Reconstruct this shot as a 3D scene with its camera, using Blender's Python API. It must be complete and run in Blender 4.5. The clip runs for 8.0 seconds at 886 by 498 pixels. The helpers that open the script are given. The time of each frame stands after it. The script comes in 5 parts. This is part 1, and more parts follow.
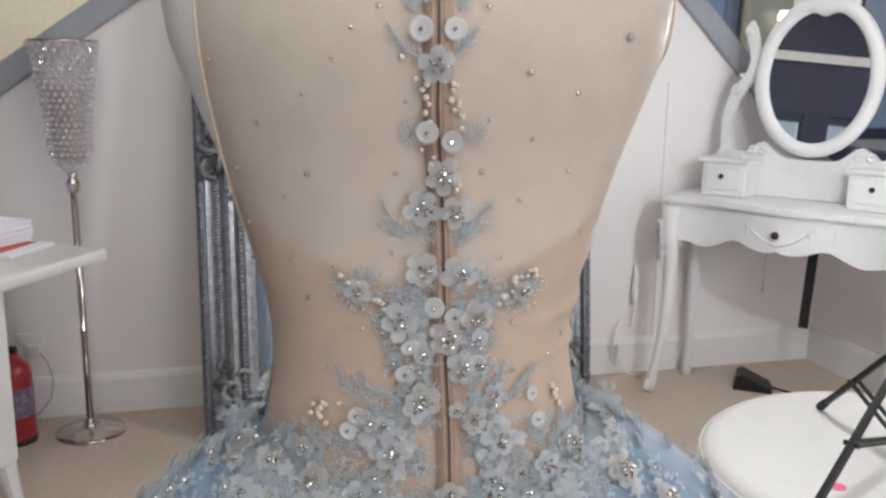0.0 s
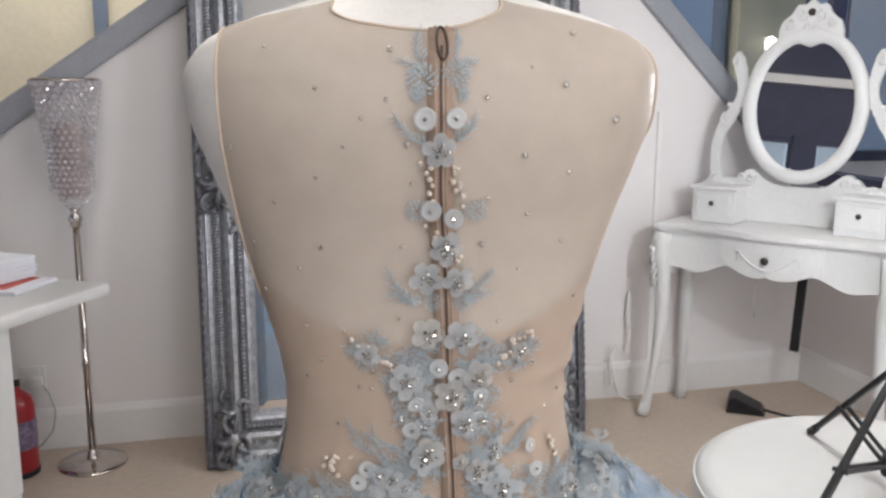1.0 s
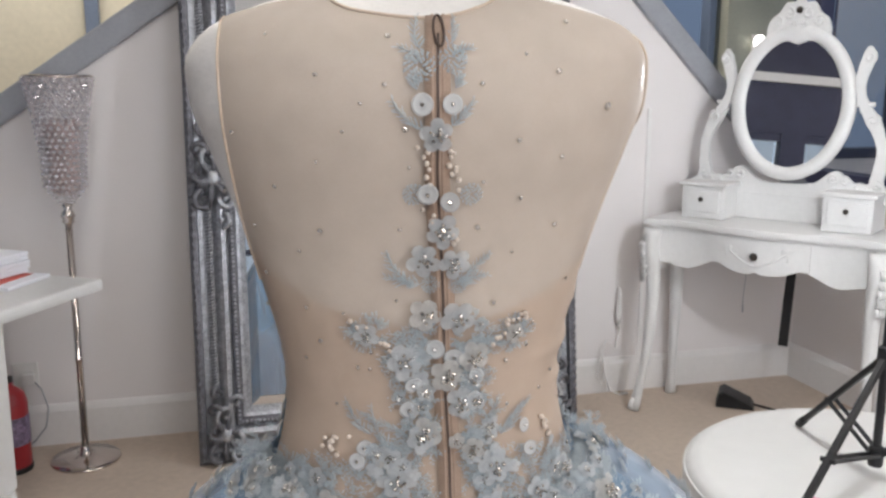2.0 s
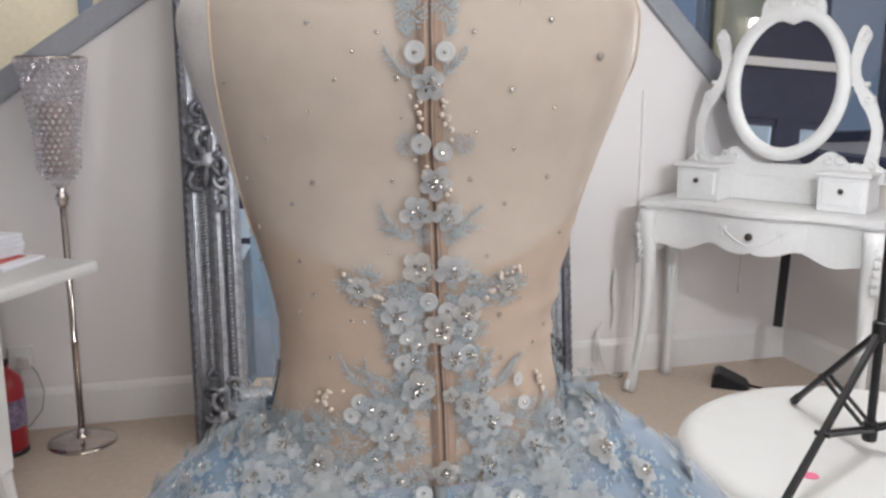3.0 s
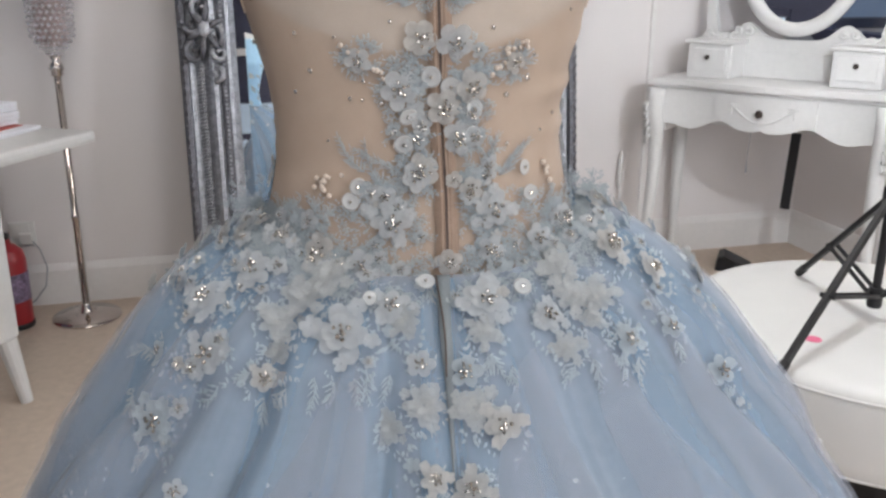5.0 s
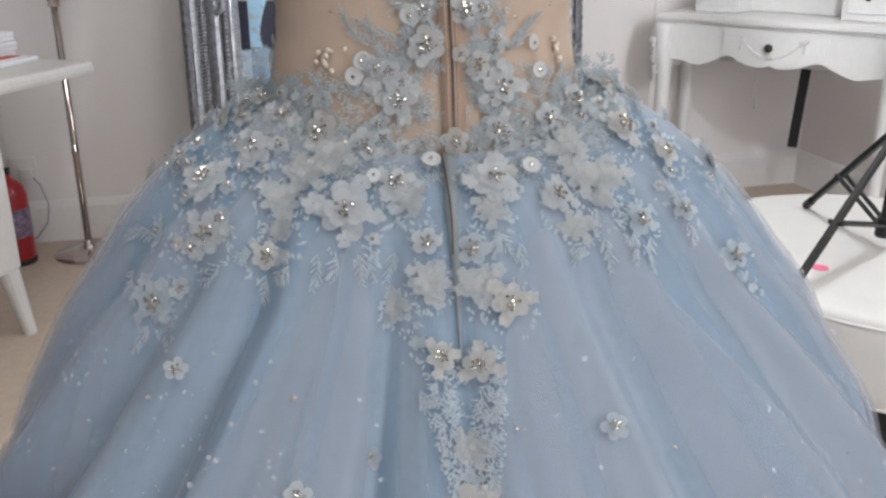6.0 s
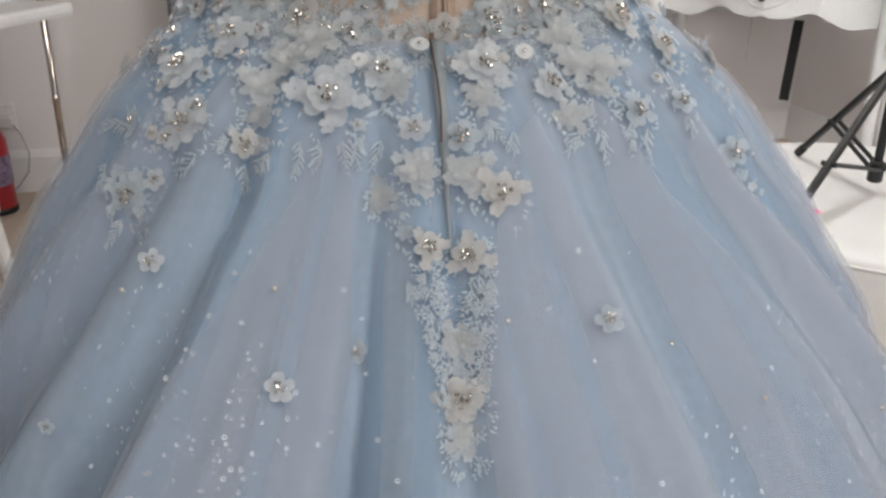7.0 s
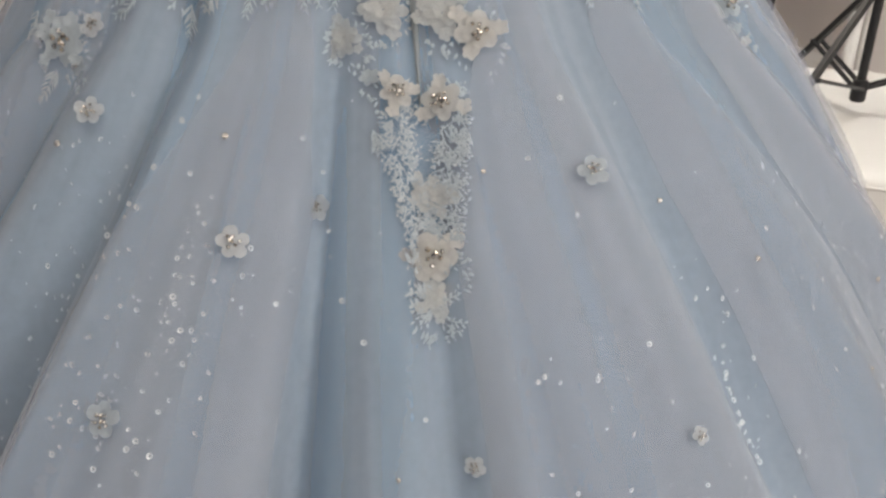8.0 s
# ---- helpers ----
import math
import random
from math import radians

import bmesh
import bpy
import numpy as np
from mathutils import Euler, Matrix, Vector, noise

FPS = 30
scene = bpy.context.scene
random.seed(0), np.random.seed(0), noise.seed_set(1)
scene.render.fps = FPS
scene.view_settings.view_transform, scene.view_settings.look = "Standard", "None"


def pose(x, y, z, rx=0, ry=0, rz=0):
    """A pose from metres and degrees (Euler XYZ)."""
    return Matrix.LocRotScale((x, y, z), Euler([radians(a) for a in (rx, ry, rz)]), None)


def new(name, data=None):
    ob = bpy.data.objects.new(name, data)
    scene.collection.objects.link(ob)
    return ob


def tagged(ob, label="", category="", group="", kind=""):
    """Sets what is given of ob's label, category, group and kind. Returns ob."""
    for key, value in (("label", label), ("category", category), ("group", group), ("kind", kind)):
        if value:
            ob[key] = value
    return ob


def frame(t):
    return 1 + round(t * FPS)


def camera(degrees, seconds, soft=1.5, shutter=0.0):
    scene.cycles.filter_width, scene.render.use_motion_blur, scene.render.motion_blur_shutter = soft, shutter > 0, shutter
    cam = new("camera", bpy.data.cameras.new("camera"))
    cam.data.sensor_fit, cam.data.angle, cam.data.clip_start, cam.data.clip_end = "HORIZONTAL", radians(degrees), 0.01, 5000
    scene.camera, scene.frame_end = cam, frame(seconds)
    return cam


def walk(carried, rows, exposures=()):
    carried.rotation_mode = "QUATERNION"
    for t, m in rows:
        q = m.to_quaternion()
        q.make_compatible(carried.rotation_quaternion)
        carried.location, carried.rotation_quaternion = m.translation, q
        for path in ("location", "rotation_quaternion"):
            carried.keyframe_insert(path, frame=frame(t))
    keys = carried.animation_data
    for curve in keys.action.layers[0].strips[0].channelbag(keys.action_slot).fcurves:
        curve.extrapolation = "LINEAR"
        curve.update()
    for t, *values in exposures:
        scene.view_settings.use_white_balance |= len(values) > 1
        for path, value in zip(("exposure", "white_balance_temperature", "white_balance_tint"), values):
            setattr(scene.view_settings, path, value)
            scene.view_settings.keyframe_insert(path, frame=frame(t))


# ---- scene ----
cam = camera(53.8, 8.0, soft=2.6)
METRES, EYE, TILT, LEAN, TURN = 0.47, 1.26, -12.0, -0.8, 0.0
ROWS = [
    (0.0, 0.0, 0.0, 0.0, 0.0, 0.0, -0.0),
    (0.5, -0.0127, -0.0668, 0.0463, -0.13, 0.75, 0.2),
    (1.0, -0.0144, -0.118, 0.0821, -0.37, 1.21, 0.61),
    (2.5, -0.0288, -0.1574, 0.0234, -1.18, 1.16, 0.77),
    (3.0, -0.0209, -0.1537, -0.0157, -1.23, 0.55, 0.99),
    (3.5, -0.0139, -0.1503, -0.0635, -1.16, -0.6, 1.2),
    (4.0, -0.0135, -0.127, -0.1165, -1.19, -2.04, 1.17),
    (5.5, -0.0272, -0.0699, -0.3159, -0.9, -7.13, 0.65),
    (6.0, -0.0295, -0.0582, -0.384, -0.8, -8.48, 0.75),
    (6.5, -0.0269, -0.0408, -0.4467, -1.0, -9.68, 0.51),
    (7.0, -0.0305, -0.0156, -0.5215, -1.54, -10.55, 0.46),
    (7.5, -0.0245, 0.0158, -0.6187, -2.05, -11.8, 0.53),
    (8.0, -0.0192, 0.0647, -0.6939, -3.09, -13.57, 0.51),
]
walk(cam, [(t, pose(0, 0, EYE, TILT, LEAN, TURN) @ pose(METRES * x, METRES * y, METRES * z, 90 + pitch, roll, yaw)) for t, x, y, z, yaw, pitch, roll in ROWS],
     [(0.0, 0.0, 6500, 10), (6.0, 0.0, 6500, 10), (7.0, 0.0, 6800, 10), (8.0, 0.0, 7350, 11)])

# ---- light ----
ROOM = pose(0, 3.3014, 0, 0, 0, 14.16)   # along the back wall, into it, up
world = bpy.data.worlds.new("world")
scene.world = world
world.use_nodes = True
sky = world.node_tree.nodes.new("ShaderNodeTexSky")
sky.sky_type, sky.sun_disc = "NISHITA", False
sky.sun_elevation, sky.sun_rotation = radians(12), radians(200)
back = world.node_tree.nodes["Background"]
back.inputs["Strength"].default_value = 0.05
world.node_tree.links.new(sky.outputs[0], back.inputs[0])


def area_lamp(name, m, size, size_y, watts, colour=(1, 1, 1), spread=180):
    data = bpy.data.lights.new(name, "AREA")
    data.shape, data.size, data.size_y, data.energy, data.color = "RECTANGLE", size, size_y, watts, colour
    data.spread = radians(spread)
    ob = new(name, data)
    ob.matrix_basis = m
    return ob


# two unseen soft lamps added in front of the shopfront wall behind the camera
area_lamp("window_light", ROOM @ pose(0.86, -6.25, 1.5, 90, 0, 0), 1.5, 1.7, 48, (0.94, 0.96, 1.0))
area_lamp("window_light", ROOM @ pose(-0.95, -6.25, 1.5, 90, 0, 0), 0.9, 1.7, 18, (0.94, 0.96, 1.0))
# ceiling panels added out of view (their frames are built with the ceiling)
# the last two are fill beyond the partition, to brighten the cream wall
PANELS = [(-1.0, -3.9), (0.9, -3.9), (-1.0, -1.7), (0.9, -1.7), (-1.3, 0.65), (0.9, 0.65)]
for px, py in PANELS:
    area_lamp("ceiling_fill_light", ROOM @ pose(px, py, 2.545), 0.55, 0.55, (9.5 if py > 0 else 3.0) if py > -2 else 11.5, (1.0, 0.96, 0.92))
# place of the lit bulb on the light stand, which lights the corner
LAMP = Vector((1.095, 1.945, 1.262))


# ---- materials ----
def material(name, colour, rough=0.6, metal=0.0, scale=30, vary=0.12, bump=0.15, fine=8.0, **more):
    """A principled material with colour variation and relief at two scales, in the object's own metres."""
    m = bpy.data.materials.new(name)
    m.use_nodes = True
    t = m.node_tree
    p = t.nodes["Principled BSDF"]
    p.inputs["Roughness"].default_value, p.inputs["Metallic"].default_value = rough, metal
    for key, value in more.items():
        p.inputs[key.replace("_", " ")].default_value = value
    where = t.nodes.new("ShaderNodeTexCoord")
    n1, n2 = t.nodes.new("ShaderNodeTexNoise"), t.nodes.new("ShaderNodeTexNoise")
    n1.inputs["Scale"].default_value, n2.inputs["Scale"].default_value = scale, scale * fine
    n1.inputs["Detail"].default_value = 3
    for n in (n1, n2):
        t.links.new(where.outputs["Object"], n.inputs["Vector"])
    add = t.nodes.new("ShaderNodeMath")
    add.operation = "ADD"
    t.links.new(n1.outputs["Fac"], add.inputs[0])
    t.links.new(n2.outputs["Fac"], add.inputs[1])
    span = t.nodes.new("ShaderNodeMapRange")
    span.inputs["From Min"].default_value, span.inputs["From Max"].default_value = 0.6, 1.4
    t.links.new(add.outputs[0], span.inputs["Value"])
    mix = t.nodes.new("ShaderNodeMix")
    mix.data_type = "RGBA"
    mix.inputs["A"].default_value = (*[c * (1 - vary) for c in colour], 1)
    mix.inputs["B"].default_value = (*[min(1, c * (1 + vary)) for c in colour], 1)
    t.links.new(span.outputs[0], mix.inputs["Factor"])
    t.links.new(mix.outputs["Result"], p.inputs["Base Color"])
    if bump:
        b = t.nodes.new("ShaderNodeBump")
        b.inputs["Strength"].default_value, b.inputs["Distance"].default_value = bump, 0.004
        t.links.new(add.outputs[0], b.inputs["Height"])
        t.links.new(b.outputs[0], p.inputs["Normal"])
    return m


def see_through(m, share, translucent=0.0, colour=(1, 1, 1)):
    """Lets part of the light straight through a cloth, and scatters part of it to the far side."""
    t = m.node_tree
    p, out = t.nodes["Principled BSDF"], t.nodes["Material Output"]
    last = p.outputs[0]
    if translucent:
        tr, mx = t.nodes.new("ShaderNodeBsdfTranslucent"), t.nodes.new("ShaderNodeMixShader")
        tr.inputs[0].default_value = (*colour, 1)
        mx.inputs[0].default_value = translucent
        t.links.new(last, mx.inputs[1])
        t.links.new(tr.outputs[0], mx.inputs[2])
        last = mx.outputs[0]
    if share:
        tp, mx = t.nodes.new("ShaderNodeBsdfTransparent"), t.nodes.new("ShaderNodeMixShader")
        mx.inputs[0].default_value = share
        t.links.new(last, mx.inputs[1])
        t.links.new(tp.outputs[0], mx.inputs[2])
        last = mx.outputs[0]
    t.links.new(last, out.inputs[0])
    return m


WALL = material("wall_paint", (0.755, 0.72, 0.715), 0.75, scale=3, vary=0.03, bump=0.05, fine=60)
CREAM = material("cream_plaster", (0.72, 0.66, 0.52), 0.85, scale=5, vary=0.07, bump=0.2)
SKIRTING = material("white_gloss_paint", (0.76, 0.74, 0.73), 0.4, scale=6, vary=0.03, bump=0.03)
GREY_TRIM = material("grey_trim_paint", (0.30, 0.31, 0.34), 0.5, scale=9, vary=0.08, bump=0.05)
CARPET = material("beige_carpet", (0.56, 0.465, 0.385), 0.95, scale=40, vary=0.12, bump=0.7, fine=10)
CEILING = material("ceiling_paint", (0.80, 0.79, 0.77), 0.9, scale=4, vary=0.02, bump=0.05)
NAVY = material("navy_shopfront_paint", (0.035, 0.037, 0.075), 0.45, scale=8, vary=0.15, bump=0.05)
WHITE_WOOD = material("white_painted_wood", (0.69, 0.685, 0.68), 0.45, scale=12, vary=0.04, bump=0.08, fine=5)
KNOB = material("dark_bronze_knob", (0.06, 0.05, 0.045), 0.35, 0.8, scale=60)
SILVER = material("antique_silver_leaf", (0.40, 0.41, 0.44), 0.38, 0.75, scale=45, vary=0.45, bump=0.35, fine=4)
SILVER_DARK = material("tarnished_silver", (0.17, 0.17, 0.19), 0.45, 0.6, scale=60, vary=0.5, bump=0.5, fine=4)
CHROME = material("polished_chrome", (0.64, 0.58, 0.54), 0.12, 1.0, scale=20, vary=0.05, bump=0.0)
BLACK = material("black_anodised_metal", (0.018, 0.018, 0.02), 0.45, 0.3, scale=50, vary=0.2, bump=0.05)
LEATHER = material("white_leatherette", (0.67, 0.66, 0.645), 0.5, scale=14, vary=0.03, bump=0.12, fine=30)
RED = material("red_enamel", (0.33, 0.018, 0.025), 0.3, scale=10, vary=0.06, bump=0.0)
PAPER = material("white_paper", (0.80, 0.81, 0.86), 0.8, scale=15, vary=0.04, bump=0.1)
PRINT_RED = material("printed_red", (0.55, 0.09, 0.07), 0.5, scale=35, vary=0.5, bump=0.0)
LABEL = material("printed_label", (0.20, 0.15, 0.24), 0.5, scale=45, vary=0.6, bump=0.0, fine=2)
PINK = material("pink_sticker", (0.75, 0.16, 0.28), 0.6, scale=30)
PLASTIC = material("socket_plastic", (0.72, 0.71, 0.69), 0.35, scale=20, vary=0.03, bump=0.0)
FIGURE = material("mannequin_shell", (0.75, 0.73, 0.71), 0.42, scale=90, vary=0.05, bump=0.12, fine=3)
TULLE = see_through(material("nude_tulle", (0.58, 0.485, 0.405), 0.8, scale=30, vary=0.08, bump=0.12, fine=40), 0.40)
LINING = material("peach_lining", (0.61, 0.43, 0.31), 0.75, scale=25, vary=0.08, bump=0.15, fine=30)
BLUE = see_through(material("pale_blue_tulle", (0.165, 0.335, 0.505), 0.75, scale=9, vary=0.07, bump=0.05, fine=14, Sheen_Weight=0.25), 0.0, 0.12, (0.35, 0.45, 0.58))
VEIL = see_through(material("blue_veil_tulle", (0.42, 0.465, 0.54), 0.8, scale=9, vary=0.07, bump=0.05, fine=14, Sheen_Weight=0.2), 0.55)
# gathers: the veil lies in one to three layers, in bands that fan out from the waist
vt = VEIL.node_tree
v_where = vt.nodes.new("ShaderNodeTexCoord")
v_flat, v_unit, v_sep, v_add = (vt.nodes.new("ShaderNodeVectorMath") for _ in range(4))
v_flat.operation, v_unit.operation, v_sep.operation, v_add.operation = "MULTIPLY", "NORMALIZE", "MULTIPLY", "ADD"
v_flat.inputs[1].default_value, v_sep.inputs[1].default_value = (1, 1, 0), (0, 0, 0.16)
vt.links.new(v_where.outputs["Object"], v_flat.inputs[0])
vt.links.new(v_flat.outputs[0], v_unit.inputs[0])
vt.links.new(v_where.outputs["Object"], v_sep.inputs[0])
vt.links.new(v_unit.outputs[0], v_add.inputs[0])
vt.links.new(v_sep.outputs[0], v_add.inputs[1])
v_sum = None
for v_scale, v_lo, v_hi, v_amount in ((5.0, 0.45, 0.55, 0.12), (11.0, 0.40, 0.60, 0.08), (40.0, 0.3, 0.7, 0.03)):
    v_noise, v_span = vt.nodes.new("ShaderNodeTexNoise"), vt.nodes.new("ShaderNodeMapRange")
    v_noise.inputs["Scale"].default_value, v_noise.inputs["Detail"].default_value = v_scale, 1.5
    v_span.inputs["From Min"].default_value, v_span.inputs["From Max"].default_value = v_lo, v_hi
    v_span.inputs["To Min"].default_value, v_span.inputs["To Max"].default_value = 0.0, v_amount
    vt.links.new(v_add.outputs[0], v_noise.inputs["Vector"])
    vt.links.new(v_noise.outputs["Fac"], v_span.inputs["Value"])
    v_next = vt.nodes.new("ShaderNodeMath")
    v_next.operation = "ADD"
    v_next.inputs[1].default_value = 0.45
    vt.links.new(v_span.outputs[0], v_next.inputs[0])
    if v_sum:
        vt.links.new(v_sum.outputs[0], v_next.inputs[1])
    v_sum = v_next
v_mix = [n for n in vt.nodes if n.type == "MIX_SHADER"][0]
vt.links.new(v_sum.outputs[0], v_mix.inputs[0])
THIN_VEIL = see_through(material("thin_veil_tulle", (0.48, 0.505, 0.59), 0.8, scale=9, vary=0.07, bump=0.03, fine=12, Sheen_Weight=0.2), 0.78)
# gown blue raised in colour, making up for weak light on the front
FRONT = material("brightened_front_bodice", (0.42, 0.66, 0.86), 0.6, scale=14, vary=0.12, bump=0.2)
# tape grey with the shade of the skirt opening put into its colour
GREY_SILK = material("shaded_grey_zip_tape", (0.21, 0.24, 0.26), 0.6, scale=80, vary=0.1, bump=0.2)
NUDE_EDGE = material("nude_rolled_edge", (0.58, 0.47, 0.37), 0.7, scale=60, vary=0.1, bump=0.2)
NUDE_TAPE = material("nude_zip_tape", (0.36, 0.26, 0.20), 0.6, scale=80, vary=0.12, bump=0.25)
ZIP_DARK = material("zip_teeth", (0.07, 0.045, 0.035), 0.5, scale=200, vary=0.2)
PETAL = see_through(material("organza_petal", (0.63, 0.66, 0.68), 0.4, scale=5, vary=0.13, bump=0.35, fine=6, Sheen_Weight=0.3), 0.27, 0.28, (0.70, 0.76, 0.82))
PETAL_BLUE = see_through(material("blue_organza_petal", (0.54, 0.60, 0.635), 0.4, scale=5, vary=0.15, bump=0.35, fine=6, Sheen_Weight=0.3), 0.33, 0.28, (0.60, 0.70, 0.80))
PETAL_WARM = see_through(material("cream_organza_petal", (0.61, 0.61, 0.60), 0.4, scale=5, vary=0.13, bump=0.35, fine=6, Sheen_Weight=0.3), 0.24, 0.28, (0.80, 0.78, 0.74))
PETAL_LACE = see_through(material("gathered_lace", (0.70, 0.72, 0.72), 0.6, scale=9, vary=0.2, bump=0.5, fine=5), 0.42, 0.25, (0.65, 0.72, 0.78))
DISC = see_through(material("clear_disc", (0.66, 0.68, 0.69), 0.25, scale=60, vary=0.05, bump=0.05), 0.42)
LACE = see_through(material("pale_blue_embroidery", (0.44, 0.50, 0.54), 0.65, scale=250, vary=0.15, bump=0.5, fine=5), 0.25)
LACE_WHITE = see_through(material("white_embroidery", (0.53, 0.60, 0.66), 0.65, scale=250, vary=0.15, bump=0.5, fine=5), 0.30)
PEARL = material("cream_bead", (0.62, 0.54, 0.47), 0.3, scale=80, vary=0.05, bump=0.0, Coat_Weight=0.4)
CRYSTAL = material("cut_crystal", (0.60, 0.57, 0.53), 0.2, 1.0, scale=90, vary=0.1, bump=0.0)
SEQUIN = see_through(material("clear_sequin", (0.82, 0.86, 0.90), 0.25, 0.25, scale=90, vary=0.1, bump=0.0), 0.25)
STONE = see_through(material("clear_back_stone", (0.62, 0.58, 0.54), 0.18, 0.6, scale=90, vary=0.1, bump=0.0), 0.30)
MIRROR = material("mirror_glass", (0.86, 0.88, 0.90), 0.015, 1.0, scale=2, vary=0.01, bump=0.0)


def glow(name, colour, strength):
    m = bpy.data.materials.new(name)
    m.use_nodes = True
    p = m.node_tree.nodes["Principled BSDF"]
    p.inputs["Base Color"].default_value = (*colour, 1)
    p.inputs["Emission Color"].default_value = (*colour, 1)
    p.inputs["Emission Strength"].default_value = strength
    return m


LIT = glow("lit_diffuser", (1.0, 0.96, 0.9), 6.0)
BULB = glow("lit_bulb", (0.90, 0.95, 1.0), 820.0)
LAMP_LENS = glow("lit_lens", (1.0, 0.98, 0.95), 8.0)
DAY_PANE = glow("daylight_backdrop", (0.62, 0.72, 0.82), 0.55)
DUSK = glow("dusk_backdrop", (0.14, 0.19, 0.28), 0.9)
GLASS = bpy.data.materials.new("window_glass")
GLASS.use_nodes = True
GLASS.node_tree.nodes["Principled BSDF"].inputs["Transmission Weight"].default_value = 1.0
GLASS.node_tree.nodes["Principled BSDF"].inputs["Roughness"].default_value = 0.02


# ---- mesh helpers ----
def mesh_from(bm, name, mat, smooth=False):
    me = bpy.data.meshes.new(name)
    bmesh.ops.recalc_face_normals(bm, faces=bm.faces)
    bm.to_mesh(me)
    bm.free()
    me.materials.append(mat)
    if smooth:
        me.polygons.foreach_set("use_smooth", [True] * len(me.polygons))
    return me


def part(name, bm, mat, parent=None, label="", smooth=False):
    """Links a bmesh as one mesh object under a thing or part."""
    ob = new(name, bm if isinstance(bm, bpy.types.Mesh) else mesh_from(bm, name, mat, smooth))
    ob.parent = parent
    return tagged(ob, label)


def thing(name, label, category, m=None, group="", kind=""):
    ob = new(name)
    ob.empty_display_size = 0.05
    if m is not None:
        ob.matrix_basis = m
    return tagged(ob, label, category, group, kind)


def box(bm, x0, x1, y0, y1, z0, z1, bevel=0.0, m=None):
    made = bmesh.ops.create_cube(bm, size=1, matrix=Matrix.Translation(((x0 + x1) / 2, (y0 + y1) / 2, (z0 + z1) / 2)) @ Matrix.Diagonal((x1 - x0, y1 - y0, z1 - z0, 1)))
    vs = made["verts"]
    if bevel:
        es = list({e for v in vs for e in v.link_edges})
        got = bmesh.ops.bevel(bm, geom=es, offset=bevel, segments=2, affect="EDGES", profile=0.6)
        vs = list({v for f in got["faces"] for v in f.verts} | {v for v in vs if v.is_valid})
    if m is not None:
        bmesh.ops.transform(bm, matrix=m, verts=vs)
    return bm


def boxed(*a, **k):
    return box(bmesh.new(), *a, **k)


def turned(profile, seg=24, bm=None, m=None):
    """A lathe form from (radius, height) pairs."""
    bm = bm or bmesh.new()
    m = m or Matrix()
    rings = []
    for r, z in profile:
        rings.append([bm.verts.new(m @ Vector((r * math.cos(2 * math.pi * i / seg), r * math.sin(2 * math.pi * i / seg), z))) for i in range(seg)])
    for a, b in zip(rings, rings[1:]):
        for i in range(seg):
            bm.faces.new((a[i], a[(i + 1) % seg], b[(i + 1) % seg], b[i]))
    bm.faces.new(rings[0][::-1])
    bm.faces.new(rings[-1])
    return bm


def tube(points, radius, seg=8, bm=None, flat=1.0):
    """A round bar along points; radius may be one number or a list."""
    bm = bm or bmesh.new()
    pts = [Vector(p) for p in points]
    rad = radius if isinstance(radius, (list, tuple)) else [radius] * len(pts)
    up, rings = None, []
    for i, p in enumerate(pts):
        d = (pts[min(i + 1, len(pts) - 1)] - pts[max(i - 1, 0)]).normalized()
        up = d.orthogonal().normalized() if up is None else (up - d * up.dot(d)).normalized()
        side = d.cross(up)
        rings.append([bm.verts.new(p + (up * math.cos(2 * math.pi * k / seg) + side * math.sin(2 * math.pi * k / seg) * flat) * rad[i]) for k in range(seg)])
    for a, b in zip(rings, rings[1:]):
        for k in range(seg):
            bm.faces.new((a[k], a[(k + 1) % seg], b[(k + 1) % seg], b[k]))
    bm.faces.new(rings[0][::-1])
    bm.faces.new(rings[-1])
    return bm


def slab(outline, y0, y1, bevel=0.0, bm=None):
    """A flat plate: outline in x and z, from y0 to y1."""
    bm = bm or bmesh.new()
    lo = [bm.verts.new((x, y0, z)) for x, z in outline]
    hi = [bm.verts.new((x, y1, z)) for x, z in outline]
    n = len(outline)
    f1, f2 = bm.faces.new(lo), bm.faces.new(hi[::-1])
    for i in range(n):
        bm.faces.new((lo[i], hi[i], hi[(i + 1) % n], lo[(i + 1) % n]))
    if bevel:
        bmesh.ops.bevel(bm, geom=[e for f in (f1, f2) for e in f.edges], offset=bevel, segments=2, affect="EDGES")
    return bm


def spiral(cx, cz, r0, r1, a0, a1, n=18):
    return [(cx + (r0 + (r1 - r0) * i / n) * math.cos(math.radians(a0 + (a1 - a0) * i / n)), 0,
             cz + (r0 + (r1 - r0) * i / n) * math.sin(math.radians(a0 + (a1 - a0) * i / n))) for i in range(n + 1)]



# ---- the room ----
def structure(name, bm, mat, label, m=ROOM, smooth=False):
    ob = part(name, bm, mat, None, label, smooth)
    ob.matrix_basis = m
    return tagged(ob, kind="structure", category=name.split("_")[0])


WEST, EAST, SOUTH, HIGH = -2.6, 1.694, -6.3, 2.6
structure("floor", boxed(WEST - 0.1, EAST + 0.1, SOUTH - 0.1, 2.0, -0.08, 0.0), CARPET, "beige short-pile carpet floor of the shop")
structure("ceiling", boxed(WEST - 0.2, EAST + 0.2, SOUTH - 0.2, 2.0, HIGH, HIGH + 0.1), CEILING, "white painted ceiling with added square light panels")
# the back wall has a gabled top, capped by a sloping grey board
LEFT_LOW, PEAK, RIGHT_LOW = (WEST, 0.366), (0.150, 2.302), (EAST, 0.763)
